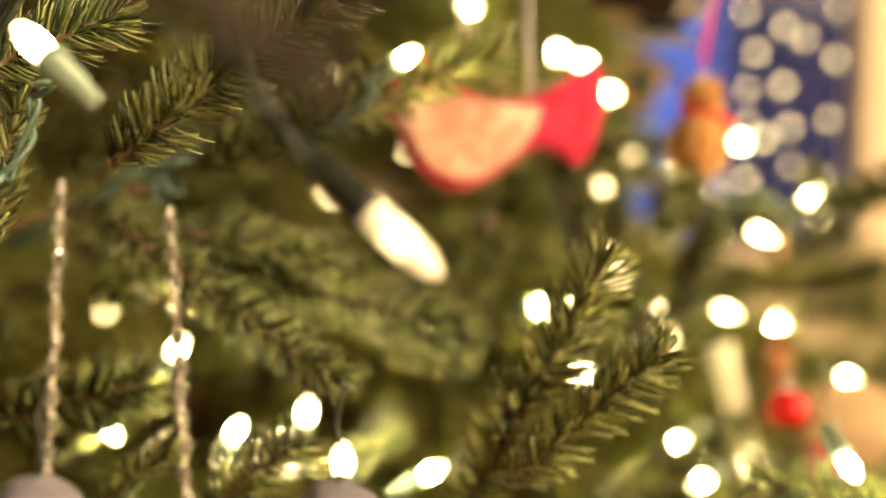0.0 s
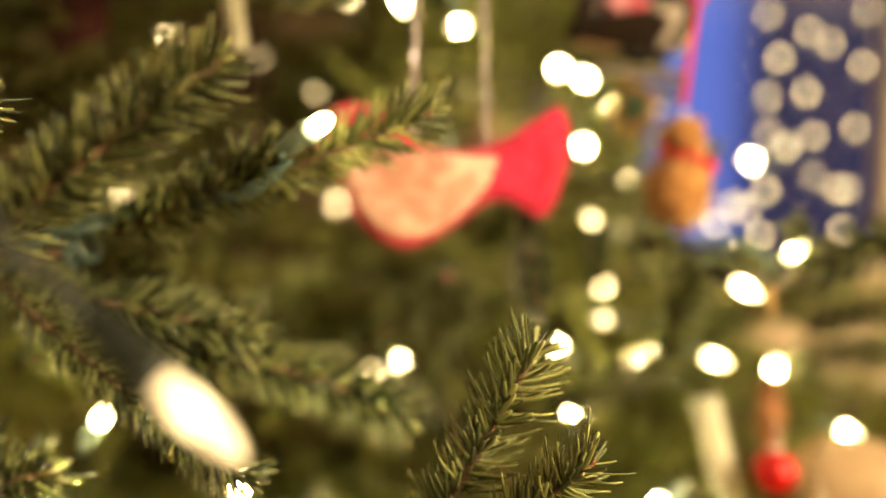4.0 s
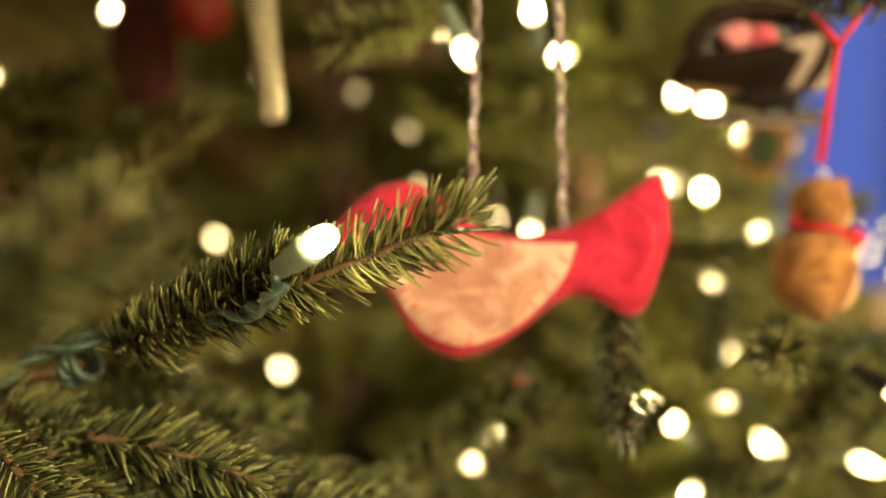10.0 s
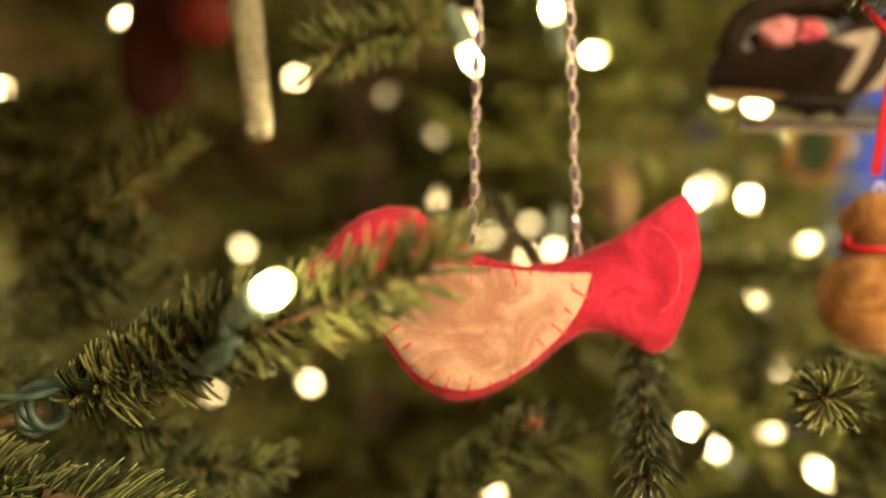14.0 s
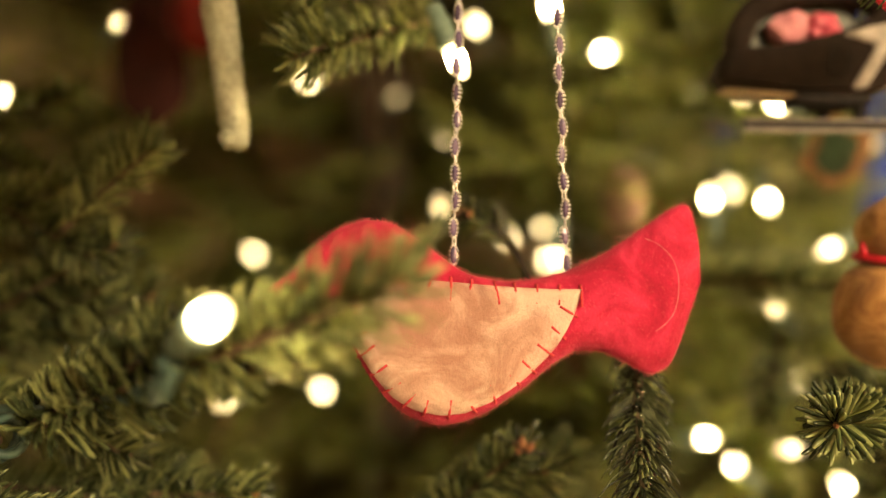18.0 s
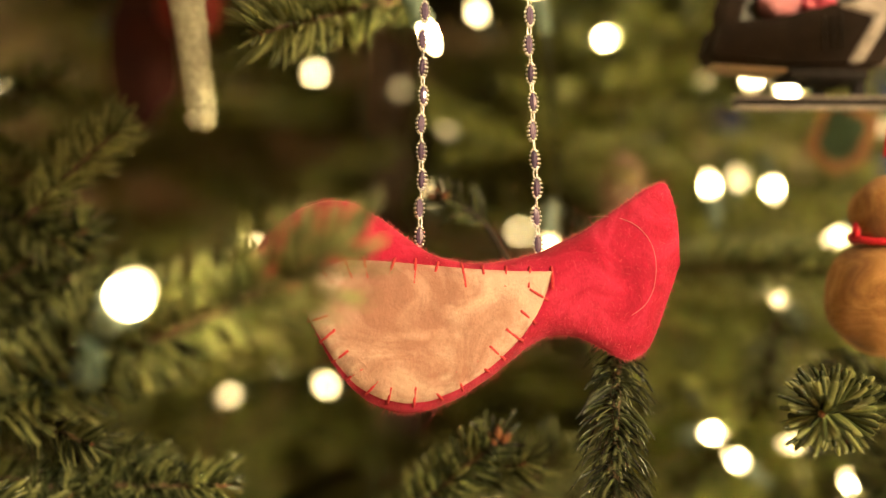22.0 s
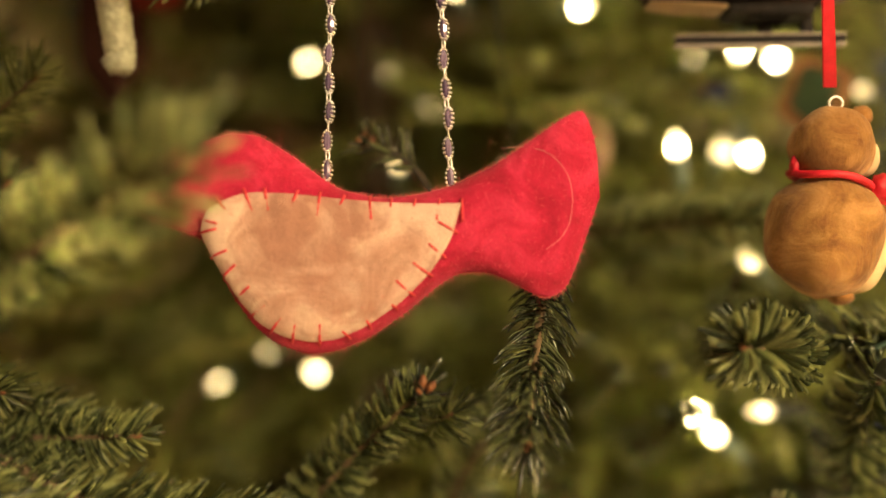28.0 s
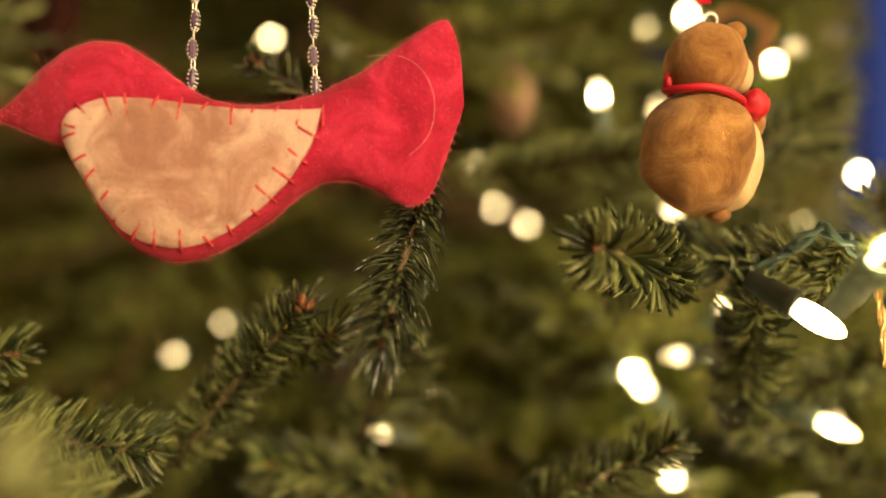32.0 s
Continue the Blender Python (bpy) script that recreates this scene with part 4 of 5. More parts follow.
cord([(0.1345, 0.5305, 1.2119), (0.1487, 0.5147, 1.2017), (0.1607, 0.5122, 1.1937), (0.1683, 0.5122, 1.1888)])

cord([(0.1928, 0.4781, 1.2005), (0.1940, 0.4774, 1.1927), (0.1946, 0.4764, 1.1841), (0.1954, 0.4751, 1.1756)], 0.0007, 0.0007, "thin twisted gold hanging cord", M_GOLD)
cord([(0.1555, 0.4876, 1.2021), (0.1679, 0.4888, 1.2116), (0.1767, 0.4742, 1.2187), (0.1845, 0.4691, 1.2148), (0.1924, 0.4683, 1.2034), (0.2031, 0.4772, 1.1964)], label="dark green light cord over the branch", mat=M_WIRE)

# cords that run from socket to socket
run = tagged(new("light_cord"), "thin green light cord running from bulb to bulb", "cord")
ends = [Vector(q_) for q_ in ENDS]
used_ = set()
for i_, a_ in enumerate(ends):
    if a_.y < 0.5:
        continue
    near_ = sorted((k_ for k_ in range(len(ends)) if k_ != i_ and (i_, k_) not in used_ and (k_, i_) not in used_), key=lambda k_: (ends[k_] - a_).length)
    if near_ and (ends[near_[0]] - a_).length < 0.13 and ends[near_[0]].y > 0.5:
        b_ = ends[near_[0]]
        used_.add((i_, near_[0]))
        sag_ = Vector((rnd.uniform(-0.01, 0.01), 0.02, -0.02))
        link("wire", tube("wire", [a_, a_.lerp(b_, 0.3) + sag_, a_.lerp(b_, 0.7) + sag_, b_], 0.0008, 6, samples=4), run, "", M_DARK)


# ---- the felt bird ----
def bird():
    ob = tagged(new("bird_ornament"), "stuffed red felt bird ornament with a stitched tan wing", "ornament")
    ob.matrix_world = pose(0.0145, 0.3855, 1.2438, -1.8, 1.1, 25.0)
    top = np.array([(-67.4, 10.1), (-58.9, 16.3), (-53.0, 23.9), (-44.6, 30.6), (-36.2, 33.3), (-27.8, 32.5), (-18.5, 26.9), (-10.1, 20.5), (-3.4, 16.2), (8.4, 13.8), (18.5, 14.8), (28.6, 17.2), (42.1, 23.6), (53.9, 31.7), (62.3, 37.7), (68.2, 40.4), (71.1, 35.4), (73.1, 23.6), (73.4, 14.3)]) / 1000
    bot = np.array([(-67.4, 10.1), (-59.8, 7.7), (-52.2, 4.5), (-44.1, 1.7), (-41.3, -3.4), (-35.4, -15.3), (-28.6, -24.6), (-21.9, -29.6), (-13.5, -32.5), (-5.1, -31.8), (5.1, -27.6), (16.8, -19.5), (25.3, -12.1), (32.0, -8.1), (40.4, -8.0), (48.0, -11.2), (53.5, -14.6), (58.2, -15.8), (63.6, -13.0), (66.6, -5.6), (70.4, 5.5), (73.4, 14.3)]) / 1000
    ptop = np.array([(-43.4, 3.4), (-41.3, 9.3), (-36.2, 12.6), (-29.5, 15.0), (-18.5, 14.8), (-5.1, 13.6), (8.4, 12.5), (21.9, 12.0), (32.3, 12.1)]) / 1000
    pbot = np.array([(-43.4, 3.4), (-42.4, 0.0), (-38.4, -7.0), (-32.8, -15.9), (-26.6, -23.0), (-19.4, -26.8), (-10.9, -28.4), (-3.4, -27.4), (5.1, -23.5), (15.2, -16.3), (23.6, -7.7), (29.5, 1.7), (32.3, 12.1)]) / 1000

    def smooth(prof, xs):
        z = np.interp(xs, prof[:, 0], prof[:, 1])
        k = np.array([1, 2, 3, 2, 1]) / 9
        zz = np.convolve(np.r_[z[0], z[0], z, z[-1], z[-1]], k, "valid")
        zz[:2], zz[-3:] = z[:2], z[-3:]
        return zz

    def spaced(x0, x1, n):
        u = np.linspace(0, math.pi, n)
        return x0 + (x1 - x0) * (0.35 * (1 - np.cos(u)) / 2 + 0.65 * np.linspace(0, 1, n))

    X0, X1 = top[0, 0], top[-1, 0]

    def swell(x, z):
        lo, hi = np.interp(x, bot[:, 0], bot[:, 1]), np.interp(x, top[:, 0], top[:, 1])
        half = max((hi - lo) / 2, 1e-5)
        v = min(1, abs((z - (lo + hi) / 2) / half))
        full = min(0.0085, 0.0022 + half * 0.33) * min(1, (x - X0) / 0.02 + 0.1) * min(1, (X1 - x) / 0.014 + 0.15)
        tail = 1 - 0.42 * max(0, min(1, (x - 0.035) / 0.02))
        return 0.0009 + full * tail * (1 - v ** 2.6) ** 0.6 + 0.0007 * noise.noise(Vector((x * 90, z * 90, 3))) + 0.0003 * noise.noise(Vector((x * 260, z * 260, 7)))

    xs = spaced(X0, X1, 110)
    zt, zb = smooth(top, xs), smooth(bot, xs)
    nv = 22
    verts, faces = [], []
    for sgn in (-1, 1):
        for x, a, b in zip(xs, zb, zt):
            for j in range(nv):
                w = 0.5 - 0.5 * math.cos(math.pi * j / (nv - 1))
                z = a + (b - a) * w
                verts.append((x, sgn * swell(x, z) * (1 if 0 < j < nv - 1 else 0.6), z))
    n = len(xs)
    for s in (0, 1):
        for i in range(n - 1):
            for j in range(nv - 1):
                o = s * n * nv
                q = (o + i * nv + j, o + (i + 1) * nv + j, o + (i + 1) * nv + j + 1, o + i * nv + j + 1)
                faces.append(q if s == 0 else q[::-1])
    for i in range(n - 1):
        for j in (0, nv - 1):
            q = (i * nv + j, n * nv + i * nv + j, n * nv + (i + 1) * nv + j, (i + 1) * nv + j)
            faces.append(q if j == 0 else q[::-1])
    link("body", mesh_from("body", verts, faces), ob, "red felt body with a flared tail", M_RED_FELT)
    # wing panel
    px = spaced(ptop[0, 0], ptop[-1, 0], 70)
    qt, qb = smooth(ptop, px), smooth(pbot, px)
    verts, faces = [], []
    m = 20
    for x, a, b in zip(px, qb, qt):
        for j in range(m):
            z = a + (b - a) * j / (m - 1)
            rimward = min(j, m - 1 - j)
            puff = 0.0010 * min(1, rimward / 1.0) + 0.0007 * abs(math.sin(x * 430)) * max(0, 1 - rimward / 6)
            verts.append((x, -swell(x, z) - 0.0004 - puff, z))
    for i in range(len(px) - 1):
        for j in range(m - 1):
            faces.append((i * m + j, (i + 1) * m + j, (i + 1) * m + j + 1, i * m + j + 1))
    wing = link("wing_panel", mesh_from("wing_panel", verts, faces), ob, "tan felt wing sewn on with red thread", M_TAN_FELT)
    # blanket stitches
    rim = [Vector((x, 0, z)) for x, z in zip(px, qt)] + [Vector((x, 0, z)) for x, z in zip(px[::-1], qb[::-1])]
    acc, nxt = 0.0, 0.004
    for i in range(1, len(rim)):
        step = (rim[i] - rim[i - 1]).length
        acc += step
        if acc < nxt or step < 1e-7:
            continue
        nxt += rnd.uniform(0.0066, 0.0082)
        d = (rim[i] - rim[i - 1]).normalized()
        inward = Vector((d.z, 0, -d.x))
        inward = (inward + d * rnd.uniform(-0.25, 0.25)).normalized()
        ln = rnd.uniform(0.0044, 0.0060)
        pts = []
        for u in (-0.25, 0.2, 0.6, 1.0):
            q = rim[i] + inward * ln * u
            pts.append((q.x, -swell(q.x, q.z) - (0.0013 if u > 0 else 0.0003), q.z))
        link("stitch", tube("stitch", pts, 0.00044, 6, samples=2), wing, "", M_RED_THREAD)
    # loose wool fibres round the edge
    hv, hf = [], []
    for k in range(7000):
        i = rnd.randrange(2, n - 2)
        up = rnd.random() < 0.5
        p = Vector((xs[i], rnd.uniform(-0.0012, 0.0012), (zt[i] if up else zb[i]) - (0.0003 if up else -0.0003)))
        d = Vector((rnd.uniform(-1.2, 1.2), rnd.uniform(-0.5, 0.5), 1 if up else -1)).normalized()
        ln = rnd.uniform(0.0003, 0.0011) if rnd.random() < 0.985 else rnd.uniform(0.0025, 0.0065)
        c = Vector((rnd.uniform(-1, 1), rnd.uniform(-0.6, 0.6), rnd.uniform(-1, 1))) * ln
        c2 = Vector((rnd.uniform(-1, 1), 0, rnd.uniform(-1, 1))) * 0.12 * ln
        wv = Vector((d.z, 0, -d.x)) * (0.000050 if ln < 0.002 else 0.000020)
        o, steps = len(hv), 3 if ln < 0.002 else 7
        for j in range(steps):
            u = j / steps
            q = p + d * ln * u + c * u * u + c2 * math.sin(9 * u)
            hv += [q - wv * (1 - 0.5 * u), q + wv * (1 - 0.5 * u)]
        hv.append(p + d * ln + c)
        hf += [(o + 2 * j, o + 2 * j + 1, o + 2 * j + 3, o + 2 * j + 2) for j in range(steps - 1)] + [(o + 2 * steps - 2, o + 2 * steps - 1, o + 2 * steps)]
    # short hairs standing off the front
    for k in range(1500):
        i, w = rnd.randrange(3, n - 3), rnd.uniform(0.03, 0.97)
        z = zb[i] + (zt[i] - zb[i]) * w
        p = Vector((xs[i], -swell(xs[i], z), z))
        d = Vector((rnd.uniform(-1, 1), -0.55, rnd.uniform(-1, 1))).normalized()
        ln = rnd.uniform(0.0006, 0.0020)
        wv = Vector((d.z, 0, -d.x)).normalized() * 0.00003
        o = len(hv)
        e = p + d * ln + Vector((rnd.uniform(-1, 1), 0, rnd.uniform(-1, 1))) * 0.4 * ln
        hv += [p - wv, p + wv, (p + e) / 2 + d * ln * 0.1 - wv, (p + e) / 2 + d * ln * 0.1 + wv, e]
        hf += [(o, o + 1, o + 3, o + 2), (o + 2, o + 3, o + 4)]
    link("fuzz", mesh_from("fuzz", hv, hf), ob, "loose wool fibres", M_FUZZ)
    curl = [(x / 1000, -swell(x / 1000, z / 1000) - 0.0005, z / 1000) for x, z in ((44.0, 28.6), (50.0, 29.0), (56.5, 27.4), (61.8, 22.6), (64.6, 15.5), (63.9, 7.2), (61.0, 2.0), (57.0, -1.2))]
    link("thread", tube("thread", curl, 0.00008, 4, samples=3), ob, "fine loose thread", M_LOOSE)


bird()

BEAD = lathe("bead", [(0.0003, -0.0029), (0.0008, -0.0022), (0.00120, -0.0009), (0.00120, 0.0009), (0.0008, 0.0022), (0.0003, 0.0029)], 7, 0.8)
BEAD.polygons.foreach_set("use_smooth", [False] * len(BEAD.polygons))
BEAD.materials.append(M_BEAD)
RING = tube("link", [(0.00055 * math.cos(a_), 0, 0.0015 * math.sin(a_)) for a_ in [k_ * 0.785 for k_ in range(9)]], 0.00030, 5, samples=2)
RING.materials.append(M_SILVER)


def beaded_setting():
    """An oval rim of tiny silver grains, with a back rail, that holds one stone."""
    bm = bmesh.new()
    for k in range(14):
        a = 2 * math.pi * k / 14
        for y, r in ((-0.0006, 0.00042), (0.0004, 0.00044)):
            g = bmesh.ops.create_icosphere(bm, subdivisions=1, radius=r)
            bmesh.ops.translate(bm, vec=(0.00140 * math.cos(a), y, 0.00315 * math.sin(a)), verts=g["verts"])
    me = bpy.data.meshes.new("setting")
    bm.to_mesh(me)
    bm.free()
    me.polygons.foreach_set("use_smooth", [True] * len(me.polygons))
    me.materials.append(M_SILVER)
    return me


SETTING = beaded_setting()


def bead_chain(a, b, label, extend=0.0, mesh=BEAD, k=1.0):
    """A fine chain of faceted beads and wire links from a up to b."""
    a, b = Vector(a), Vector(b)
    ob = tagged(new("bead_chain"), label, "chain")
    ob.matrix_world = along(a, b, (0, -1, 0))
    length, pitch, z, i = (b - a).length + extend, 0.0088 * k, 0.0025, 0
    while z < length:
        s = Matrix.Diagonal((k, k, k, 1))
        turn = Matrix.Translation((0.0004 * math.sin(i * 2.1), 0, z)) @ Matrix.Rotation(0.55 * math.sin(i * 1.9) + 0.2, 4, "Z") @ Matrix.Rotation(0.05 * math.sin(i * 2.7), 4, "Y") @ s
        link("bead", mesh, ob).matrix_basis = turn
        link("setting", SETTING, ob).matrix_basis = turn
        link("link", RING, ob).matrix_basis = Matrix.Translation((0, 0, z + pitch / 2)) @ Matrix.Rotation(i * 1.3 + 0.8, 4, "Z") @ s
        z += pitch
        i += 1
    return ob


bead_chain((0.0077, 0.3830, 1.2637), (0.0068, 0.3911, 1.3579), "silver chain with violet glass beads holding the felt bird", 0.05)
bead_chain((0.0411, 0.3986, 1.2608), (0.0376, 0.3977, 1.3560), "silver chain with violet glass beads holding the felt bird", 0.05)

CBEAD = lathe("bead", [(0.0004, -0.0032), (0.0018, -0.0022), (0.0023, 0.0), (0.0018, 0.0022), (0.0004, 0.0032)], 7)
CBEAD.polygons.foreach_set("use_smooth", [False] * len(CBEAD.polygons))
CBEAD.materials.append(M_CRYSTAL)


def strand(top, foot, label):
    bead_chain(foot, top, label, 0.0, CBEAD, 0.8)


strand((-0.0784, 0.1635, 1.1998), (-0.0806, 0.1612, 1.1256), "hanging strand of clear faceted glass beads")
strand((-0.0527, 0.1687, 1.1990), (-0.0465, 0.1670, 1.1199), "hanging strand of clear faceted glass beads")


def stuffed(at, radii, lump, seed, mat, label):
    """A stuffed lump on a short hanging thread."""
    ob = tagged(new("felt_ornament"), label, "ornament")
    ob.location = at
    link("body", blob("body", radii, lump, 1.7, seed, 4), ob, "", mat)
    h = radii[2]
    link("hanger", tube("hanger", [(0, 0, h * 0.9), (0.001, 0, h + 0.006), (-0.001, 0.002, h + 0.014), (0.001, 0.004, h + 0.024)], 0.0006, 5), ob, "thin hanging thread", M_DARK)


for at_ in ((-0.0801, 0.1561, 1.1213), (-0.0092, 0.1723, 1.1184)):
    stuffed(at_, (0.011, 0.009, 0.010), 0.15, 4, M_GREY_FELT, "small grey blue stuffed felt ornament")


# ---- the brown bear ----
def bear():
    ob = tagged(new("bear_ornament"), "brown felt bear ornament with a red scarf, seen from behind", "ornament")
    ob.matrix_world = pose(0.1420, 0.4681, 1.2496, -1.8, 1.1, 25.0)
    body = blob("body", (0.0186, 0.0165, 0.0200), 0.09, 1.6, 1, 4, (-0.001, 0, -0.006))
    link("body", body, ob, "", M_BROWN_FELT)
    link("belly", blob("belly", (0.0104, 0.0128, 0.0168), 0.06, 1.6, 2, 4, (0.0102, 0.0036, -0.0080)), ob, "cream felt belly", M_CREAM_FELT)
    link("head", blob("head", (0.0132, 0.0122, 0.0130), 0.06, 1.8, 3, 4, (0.0015, 0, 0.0225)), ob, "", M_BROWN_FELT)
    link("muzzle", blob("muzzle", (0.0052, 0.0062, 0.0066), 0.05, 2, 4, 3, (0.0119, 0.0015, 0.0192)), ob, "cream muzzle", M_CREAM_FELT)
    for x, y in ((0.0105, -0.001), (0.006, 0.009)):
        link("ear", blob("ear", (0.0037, 0.0024, 0.0036), 0.06, 2, 5, 3, (x, y, 0.0322)), ob, "", M_BROWN_FELT)
    for x, z in ((0.0072, -0.0258), (0.0005, -0.0240)):
        link("foot", blob("foot", (0.0042, 0.005, 0.0030), 0.06, 2, 6, 3, (x, 0.006, z)), ob, "", M_BROWN_FELT)
    link("arm", blob("arm", (0.0036, 0.0045, 0.0060), 0.06, 2, 7, 3, (0.0178, 0.002, 0.0045)), ob, "", M_BROWN_FELT)
    ring = []
    for k in range(25):
        a = 2 * math.pi * k / 24
        ring.append((0.0010 + 0.0121 * math.cos(a), 0.0112 * math.sin(a), 0.0118 - 0.0022 * math.cos(a) + 0.0006 * math.sin(3 * a)))
    link("scarf", tube("scarf", ring, 0.0013, 8, samples=2, wobble=0.05), ob, "red felt scarf", M_RIBBON)
    link("bow", blob("bow", (0.0042, 0.0035, 0.0048), 0.35, 3, 8, 3, (0.0160, -0.004, 0.0085)), ob, "knotted red bow", M_RIBBON)
    link("bow", blob("bow", (0.0014, 0.0016, 0.0028), 0.35, 3, 9, 3, (-0.0112, -0.002, 0.0165)), ob, "knotted red bow", M_RIBBON)
    link("eyelet", tube("eyelet", [(0.0030 + 0.0022 * math.cos(a), 0, 0.0365 + 0.0022 * math.sin(a)) for a in [k * 0.7 for k in range(10)]], 0.0004, 6, samples=2), ob, "thin metal loop", M_SILVER)


bear()


def ribbon(a, b):
    a, b = Vector(a), Vector(b)
    ob = tagged(new("ribbon_hanger"), "red ribbon loop hanging the brown bear", "ribbon")
    ob.location = a
    top = b - a
    w = 0.0022
    verts, faces = [], []
    for i in range(13):
        u = i / 12
        p = top * u
        tw = Vector((math.cos(0.5 + 0.6 * u), math.sin(0.5 + 0.6 * u), 0))
        nrm = Vector((-tw.y, tw.x, 0)) * 0.0003
        verts += [p - tw * w - nrm, p + tw * w - nrm, p + tw * w + nrm, p - tw * w + nrm]
    for i in range(12):
        for k in range(4):
            k2 = (k + 1) % 4
            faces.append((4 * i + k, 4 * i + k2, 4 * i + 4 + k2, 4 * i + 4 + k))
    faces += [(3, 2, 1, 0), (48, 49, 50, 51)]
    link("band", mesh_from("band", verts, faces, False), ob, "", M_RIBBON)
    for s in (-1, 1):
        link("loop", tube("loop", [top, top + Vector((s * 0.006, 0.002, 0.009)), top + Vector((s * 0.014, 0.006, 0.022)), top + Vector((s * 0.012, 0.01, 0.04))], 0.0013, 6), ob, "", M_RIBBON)


ribbon((0.1431, 0.4701, 1.2912), (0.1425, 0.4278, 1.3338))


# ---- icicles, skate and the rest ----
def icicle(a, b, r, label):
    a, b = Vector(a), Vector(b)
    ob = tagged(new("icicle_ornament"), label, "ornament")
    ob.matrix_world = along(b, a, (0, -1, 0))
    length = (a - b).length
    verts, faces, seg, rings = [], [], 20, 64
    for i in range(rings):
        u = i / (rings - 1)
        z = length * u
        base = r * (0.86 + 0.28 * u) * min(1, 0.35 + 9 * u) if u < 0.08 else r * (0.86 + 0.28 * u)
        if i == 0:
            base = r * 0.25
        for k in range(seg):
            ang = 2 * math.pi * k / seg
            q = Vector((math.cos(ang), math.sin(ang), z * 140))
            rr2 = base * (1 + 0.16 * noise.noise(q * 2.2) + 0.1 * noise.noise(q * 5))
            verts.append((rr2 * math.cos(ang), rr2 * math.sin(ang), z))
    for i in range(rings - 1):
        for k in range(seg):
            k2 = (k + 1) % seg
            faces.append((i * seg + k, i * seg + k2, (i + 1) * seg + k2, (i + 1) * seg + k))
    faces.append(tuple(range(seg))[::-1])
    faces.append(tuple((rings - 1) * seg + k for k in range(seg)))
    link("shaft", mesh_from("shaft", verts, faces), ob, "", M_GLITTER)
    link("tip", blob("tip", (r * 0.98, r * 0.95, r * 0.9), 0.35, 2.5, 5, 3, (r * 0.1, 0, r * 0.3)), ob, "", M_GLITTER)


icicle((-0.0885, 0.3889, 1.3686), (-0.0803, 0.3896, 1.3069), 0.0058, "pale glittered icicle stick ornament hanging by a branch")
icicle((0.1670, 0.5110, 1.1197), (0.1905, 0.5100, 1.0389), 0.0080, "pale glittered icicle stick ornament low on the tree")


def skate():
    ob = tagged(new("ice_skate_ornament"), "dark brown ice skate ornament with a silver strap", "ornament")
    ob.matrix_world = pose(0.1257, 0.5016, 1.3240, -2.2, 0.6, 23.7)
    boot = [(-0.0504, 0.0052), (-0.0490, 0.0120), (-0.0466, 0.0185), (-0.0400, 0.0200), (-0.0330, 0.0198), (-0.0206, 0.0216), (-0.0090, 0.0248), (0.0035, 0.0278), (0.0120, 0.0330), (0.0200, 0.0380), (0.0300, 0.0340), (0.0270, 0.0160), (0.0150, 0.0020), (-0.0170, 0.0012)]
    link("boot", slab("boot", boot, -0.0075, 0.0075, 0.0022), ob, "", M_BOOT)
    link("cuff", tube("cuff", [(-0.0400, 0, 0.0185), (-0.0395, 0, 0.0255), (-0.0345, 0, 0.0345), (-0.0240, 0, 0.0405), (-0.0080, 0, 0.0430), (0.0080, 0, 0.0425), (0.0200, 0, 0.0370)], 0.0046, 10, (1.15, 1.1), 6, 0.05, 2), ob, "padded dark cuff round the opening", M_BOOT)
    link("lining", slab("lining", [(-0.0370, 0.0190), (-0.0360, 0.0280), (-0.0300, 0.0370), (-0.0050, 0.0410), (0.0120, 0.0400), (0.0100, 0.0300), (-0.0100, 0.0220)], 0.0042, 0.0062, 0.0004), ob, "olive lining in the opening", M_OLIVE)
    link("pompom", blob("pompom", (0.0088, 0.0046, 0.0066), 0.3, 1.6, 5, 4, (-0.0185, 0.0000, 0.0285)), ob, "pale pink felt pompom", M_PALE_PINK)
    link("pompom", blob("pompom", (0.0066, 0.0044, 0.0056), 0.35, 1.9, 6, 4, (-0.0072, -0.0020, 0.0288)), ob, "bright pink felt pompom", M_PINK)
    for k in range(3):
        link("stitching", tube("stitching", [(-0.0060 + 0.0032 * k, -0.0078, 0.0215 + 0.0008 * k), (-0.0063 + 0.0032 * k, -0.0078, 0.0090)], 0.00035, 5), ob, "", M_SOLE)
    link("heel", slab("heel", [(0.0080, 0.0030), (0.0280, 0.0060), (0.0330, 0.0260), (0.0240, 0.0340), (0.0180, 0.0200)], -0.0030, 0.0086, 0.0010), ob, "pale grey heel panel", M_STEEL)
    link("welt", slab("welt", [(-0.0475, 0.0036), (-0.0195, 0.0018), (-0.0195, 0.0004), (-0.0380, 0.0018)], -0.0070, 0.0070, 0.0004), ob, "pale welt", M_BEIGE)
    link("sole", slab("sole", [(-0.019, 0.0018), (0.0105, 0.001), (0.0105, -0.0026), (-0.0185, -0.0016)], -0.0082, 0.0082, 0.0006), ob, "", M_SOLE)
    for k in range(6):
        x = -0.0115 + 0.0024 * k
        link("spike", slab("spike", [(x, -0.0012), (x + 0.0022, -0.0012), (x + 0.0011, -0.0042)], -0.0055, 0.0055), ob, "", M_SOLE)
    link("strap", slab("strap", [(0.0023, 0.0036), (0.0077, 0.0036), (0.0151, 0.0151), (0.0192, 0.0236), (0.0205, 0.0300), (0.0120, 0.0285), (-0.0010, 0.0248), (0.0124, 0.0209)], -0.0090, 0.0090, 0.0008), ob, "silver chevron strap", M_STEEL)
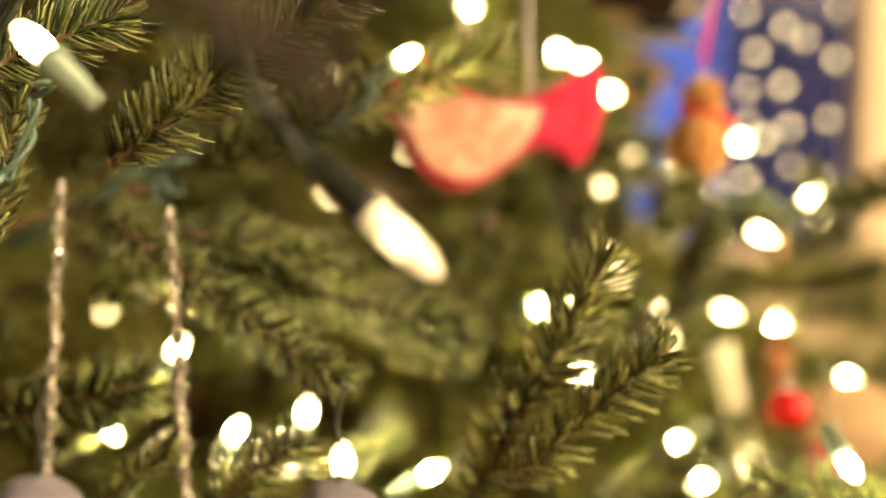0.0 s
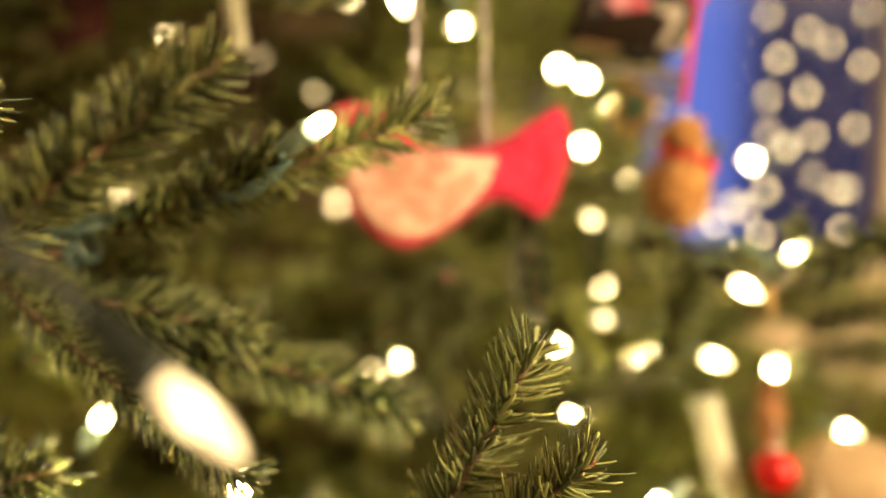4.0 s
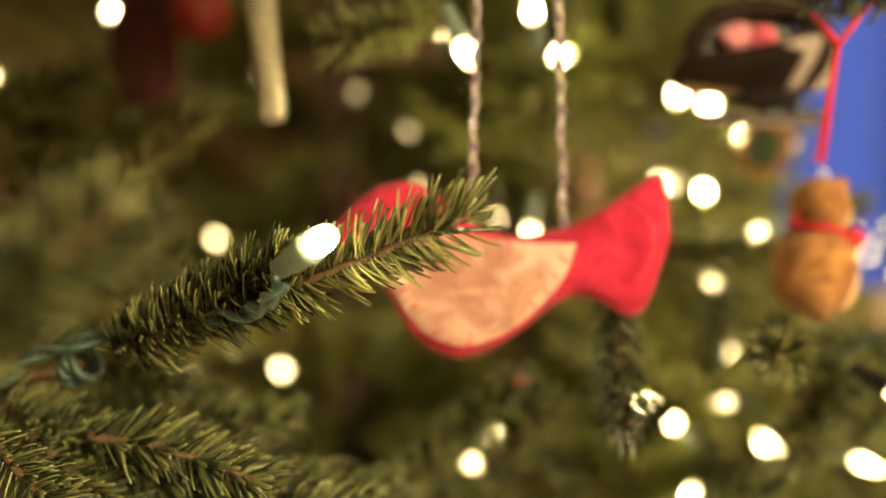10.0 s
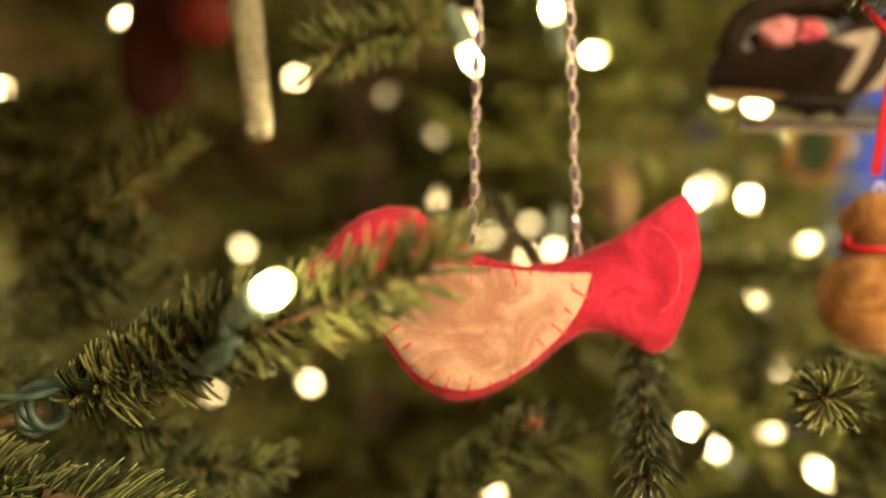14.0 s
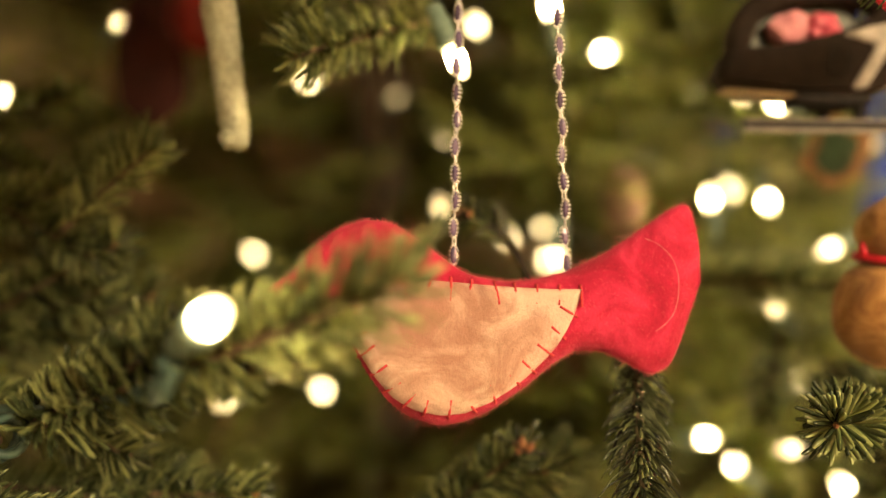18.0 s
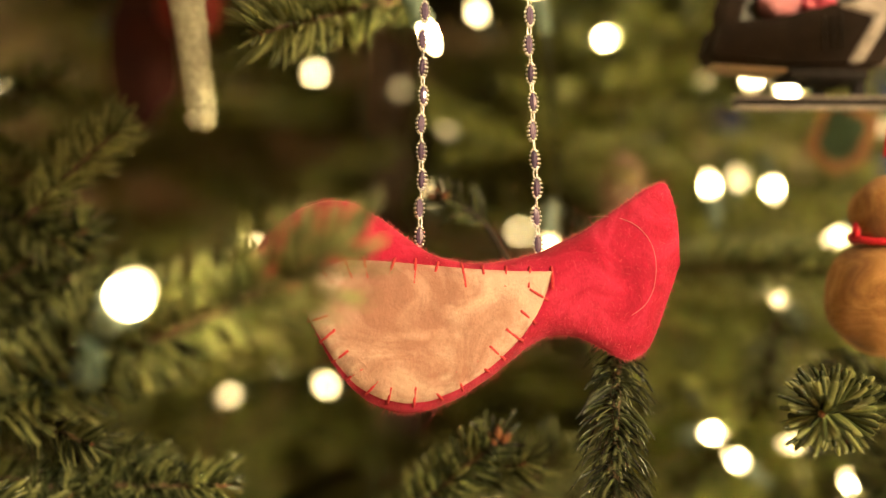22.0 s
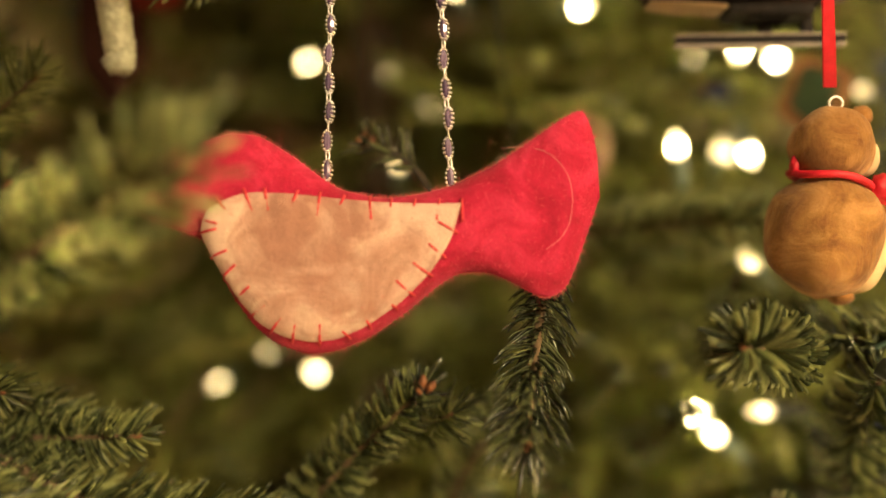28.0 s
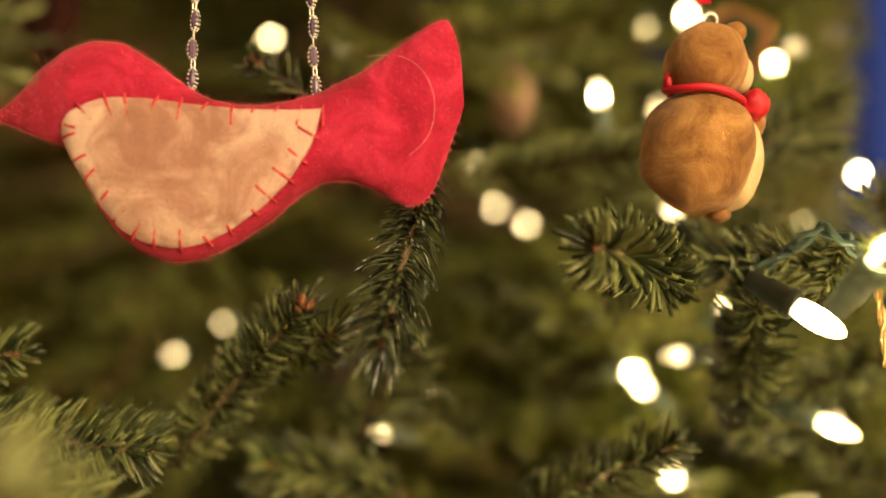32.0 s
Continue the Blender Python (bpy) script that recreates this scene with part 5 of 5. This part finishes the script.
    link("blade", box("blade", (0.0614, 0.005, 0.0026), 0.0006, (-0.0063, 0, -0.0098)), ob, "black blade", M_SOLE)
    link("blade_edge", box("blade_edge", (0.062, 0.0042, 0.0012), 0.0003, (-0.0066, 0, -0.0119)), ob, "polished edge", M_STEEL)
    link("blade_edge", box("blade_edge", (0.062, 0.0042, 0.0009), 0.0003, (-0.0066, 0, -0.0080)), ob, "polished edge", M_STEEL)
    for x in (-0.003, 0.012):
        link("blade_post", box("blade_post", (0.004, 0.005, 0.009), 0.0006, (x, 0.004, -0.0045)), ob, "", M_SOLE)


skate()


def ball(name, at, r, mat, label, cap=True):
    ob = tagged(new(name), label, "ornament")
    ob.location = at
    link("ball", lathe("ball", [(r * math.sin(math.pi * k / 16) + 1e-5, -r * math.cos(math.pi * k / 16)) for k in range(17)], 24), ob, "", mat)
    if cap:
        link("cap", lathe("cap", [(r * 0.25, r * 0.93), (r * 0.26, r * 1.12), (r * 0.1, r * 1.16)], 12), ob, "metal cap", M_SILVER)
        link("hook", tube("hook", [(0, 0, r * 1.1), (r * 0.15, 0, r * 1.4), (0, 0, r * 1.6), (-r * 0.1, 0, r * 2.2)], r * 0.03, 5), ob, "", M_SILVER)


ball("glass_bauble", (0.2049, 0.4923, 1.0841), 0.013, M_RED_GLASS, "shiny red glass bauble hanging on the tree")
ball("bauble", (0.2206, 0.4627, 1.0602), 0.014, M_RED_MATT, "matt red bauble low on the tree")
ball("bauble", (-0.2205, 0.5508, 1.3986), 0.02, M_RED_MATT, "matt red bauble deep in the tree")
stuffed((-0.2783, 0.5726, 1.3834), (0.028, 0.012, 0.05), 0.2, 2, M_MAROON, "dark maroon cloth ornament deep in the tree")
stuffed((0.2668, 0.5579, 1.0607), (0.034, 0.012, 0.032), 0.12, 6, M_BEIGE, "large beige stuffed felt ornament beside a red bauble")
stuffed((0.2161, 0.5517, 1.1054), (0.009, 0.006, 0.024), 0.4, 8, M_GINGER, "orange brown gingerbread ornament low on the tree")
stuffed((0.0526, 0.8984, 1.3505), (0.017, 0.010, 0.022), 0.2, 9, M_BLUE, "dark blue cloth ornament deep in the tree")


stuffed((0.0217, 0.6200, 1.2880), (0.0125, 0.009, 0.019), 0.15, 11, M_PEACH, "pale peach felt ornament deep in the tree")


def gingerbread():
    ob = tagged(new("gingerbread_ornament"), "gingerbread ornament iced in green", "ornament")
    ob.location = (0.1354, 0.6585, 1.3145)
    rim = [((0.017 + 0.003 * math.sin(4 * a)) * math.cos(a), (0.020 + 0.002 * math.cos(3 * a)) * math.sin(a)) for a in [k * 2 * math.pi / 36 for k in range(36)]]
    link("cookie", slab("cookie", rim, -0.004, 0.004, 0.0015), ob, "", M_GINGER)
    link("icing", slab("icing", [(x * 0.66, z * 0.72) for x, z in rim], -0.0062, -0.003, 0.0008), ob, "green icing", M_GREEN_ICING)
    for k in range(4):
        link("icing_line", tube("icing_line", [(-0.008, -0.007, -0.010 + 0.006 * k), (0.0, -0.0075, -0.009 + 0.006 * k), (0.008, -0.007, -0.011 + 0.006 * k)], 0.0008, 6), ob, "", M_GREEN_ICING)


gingerbread()
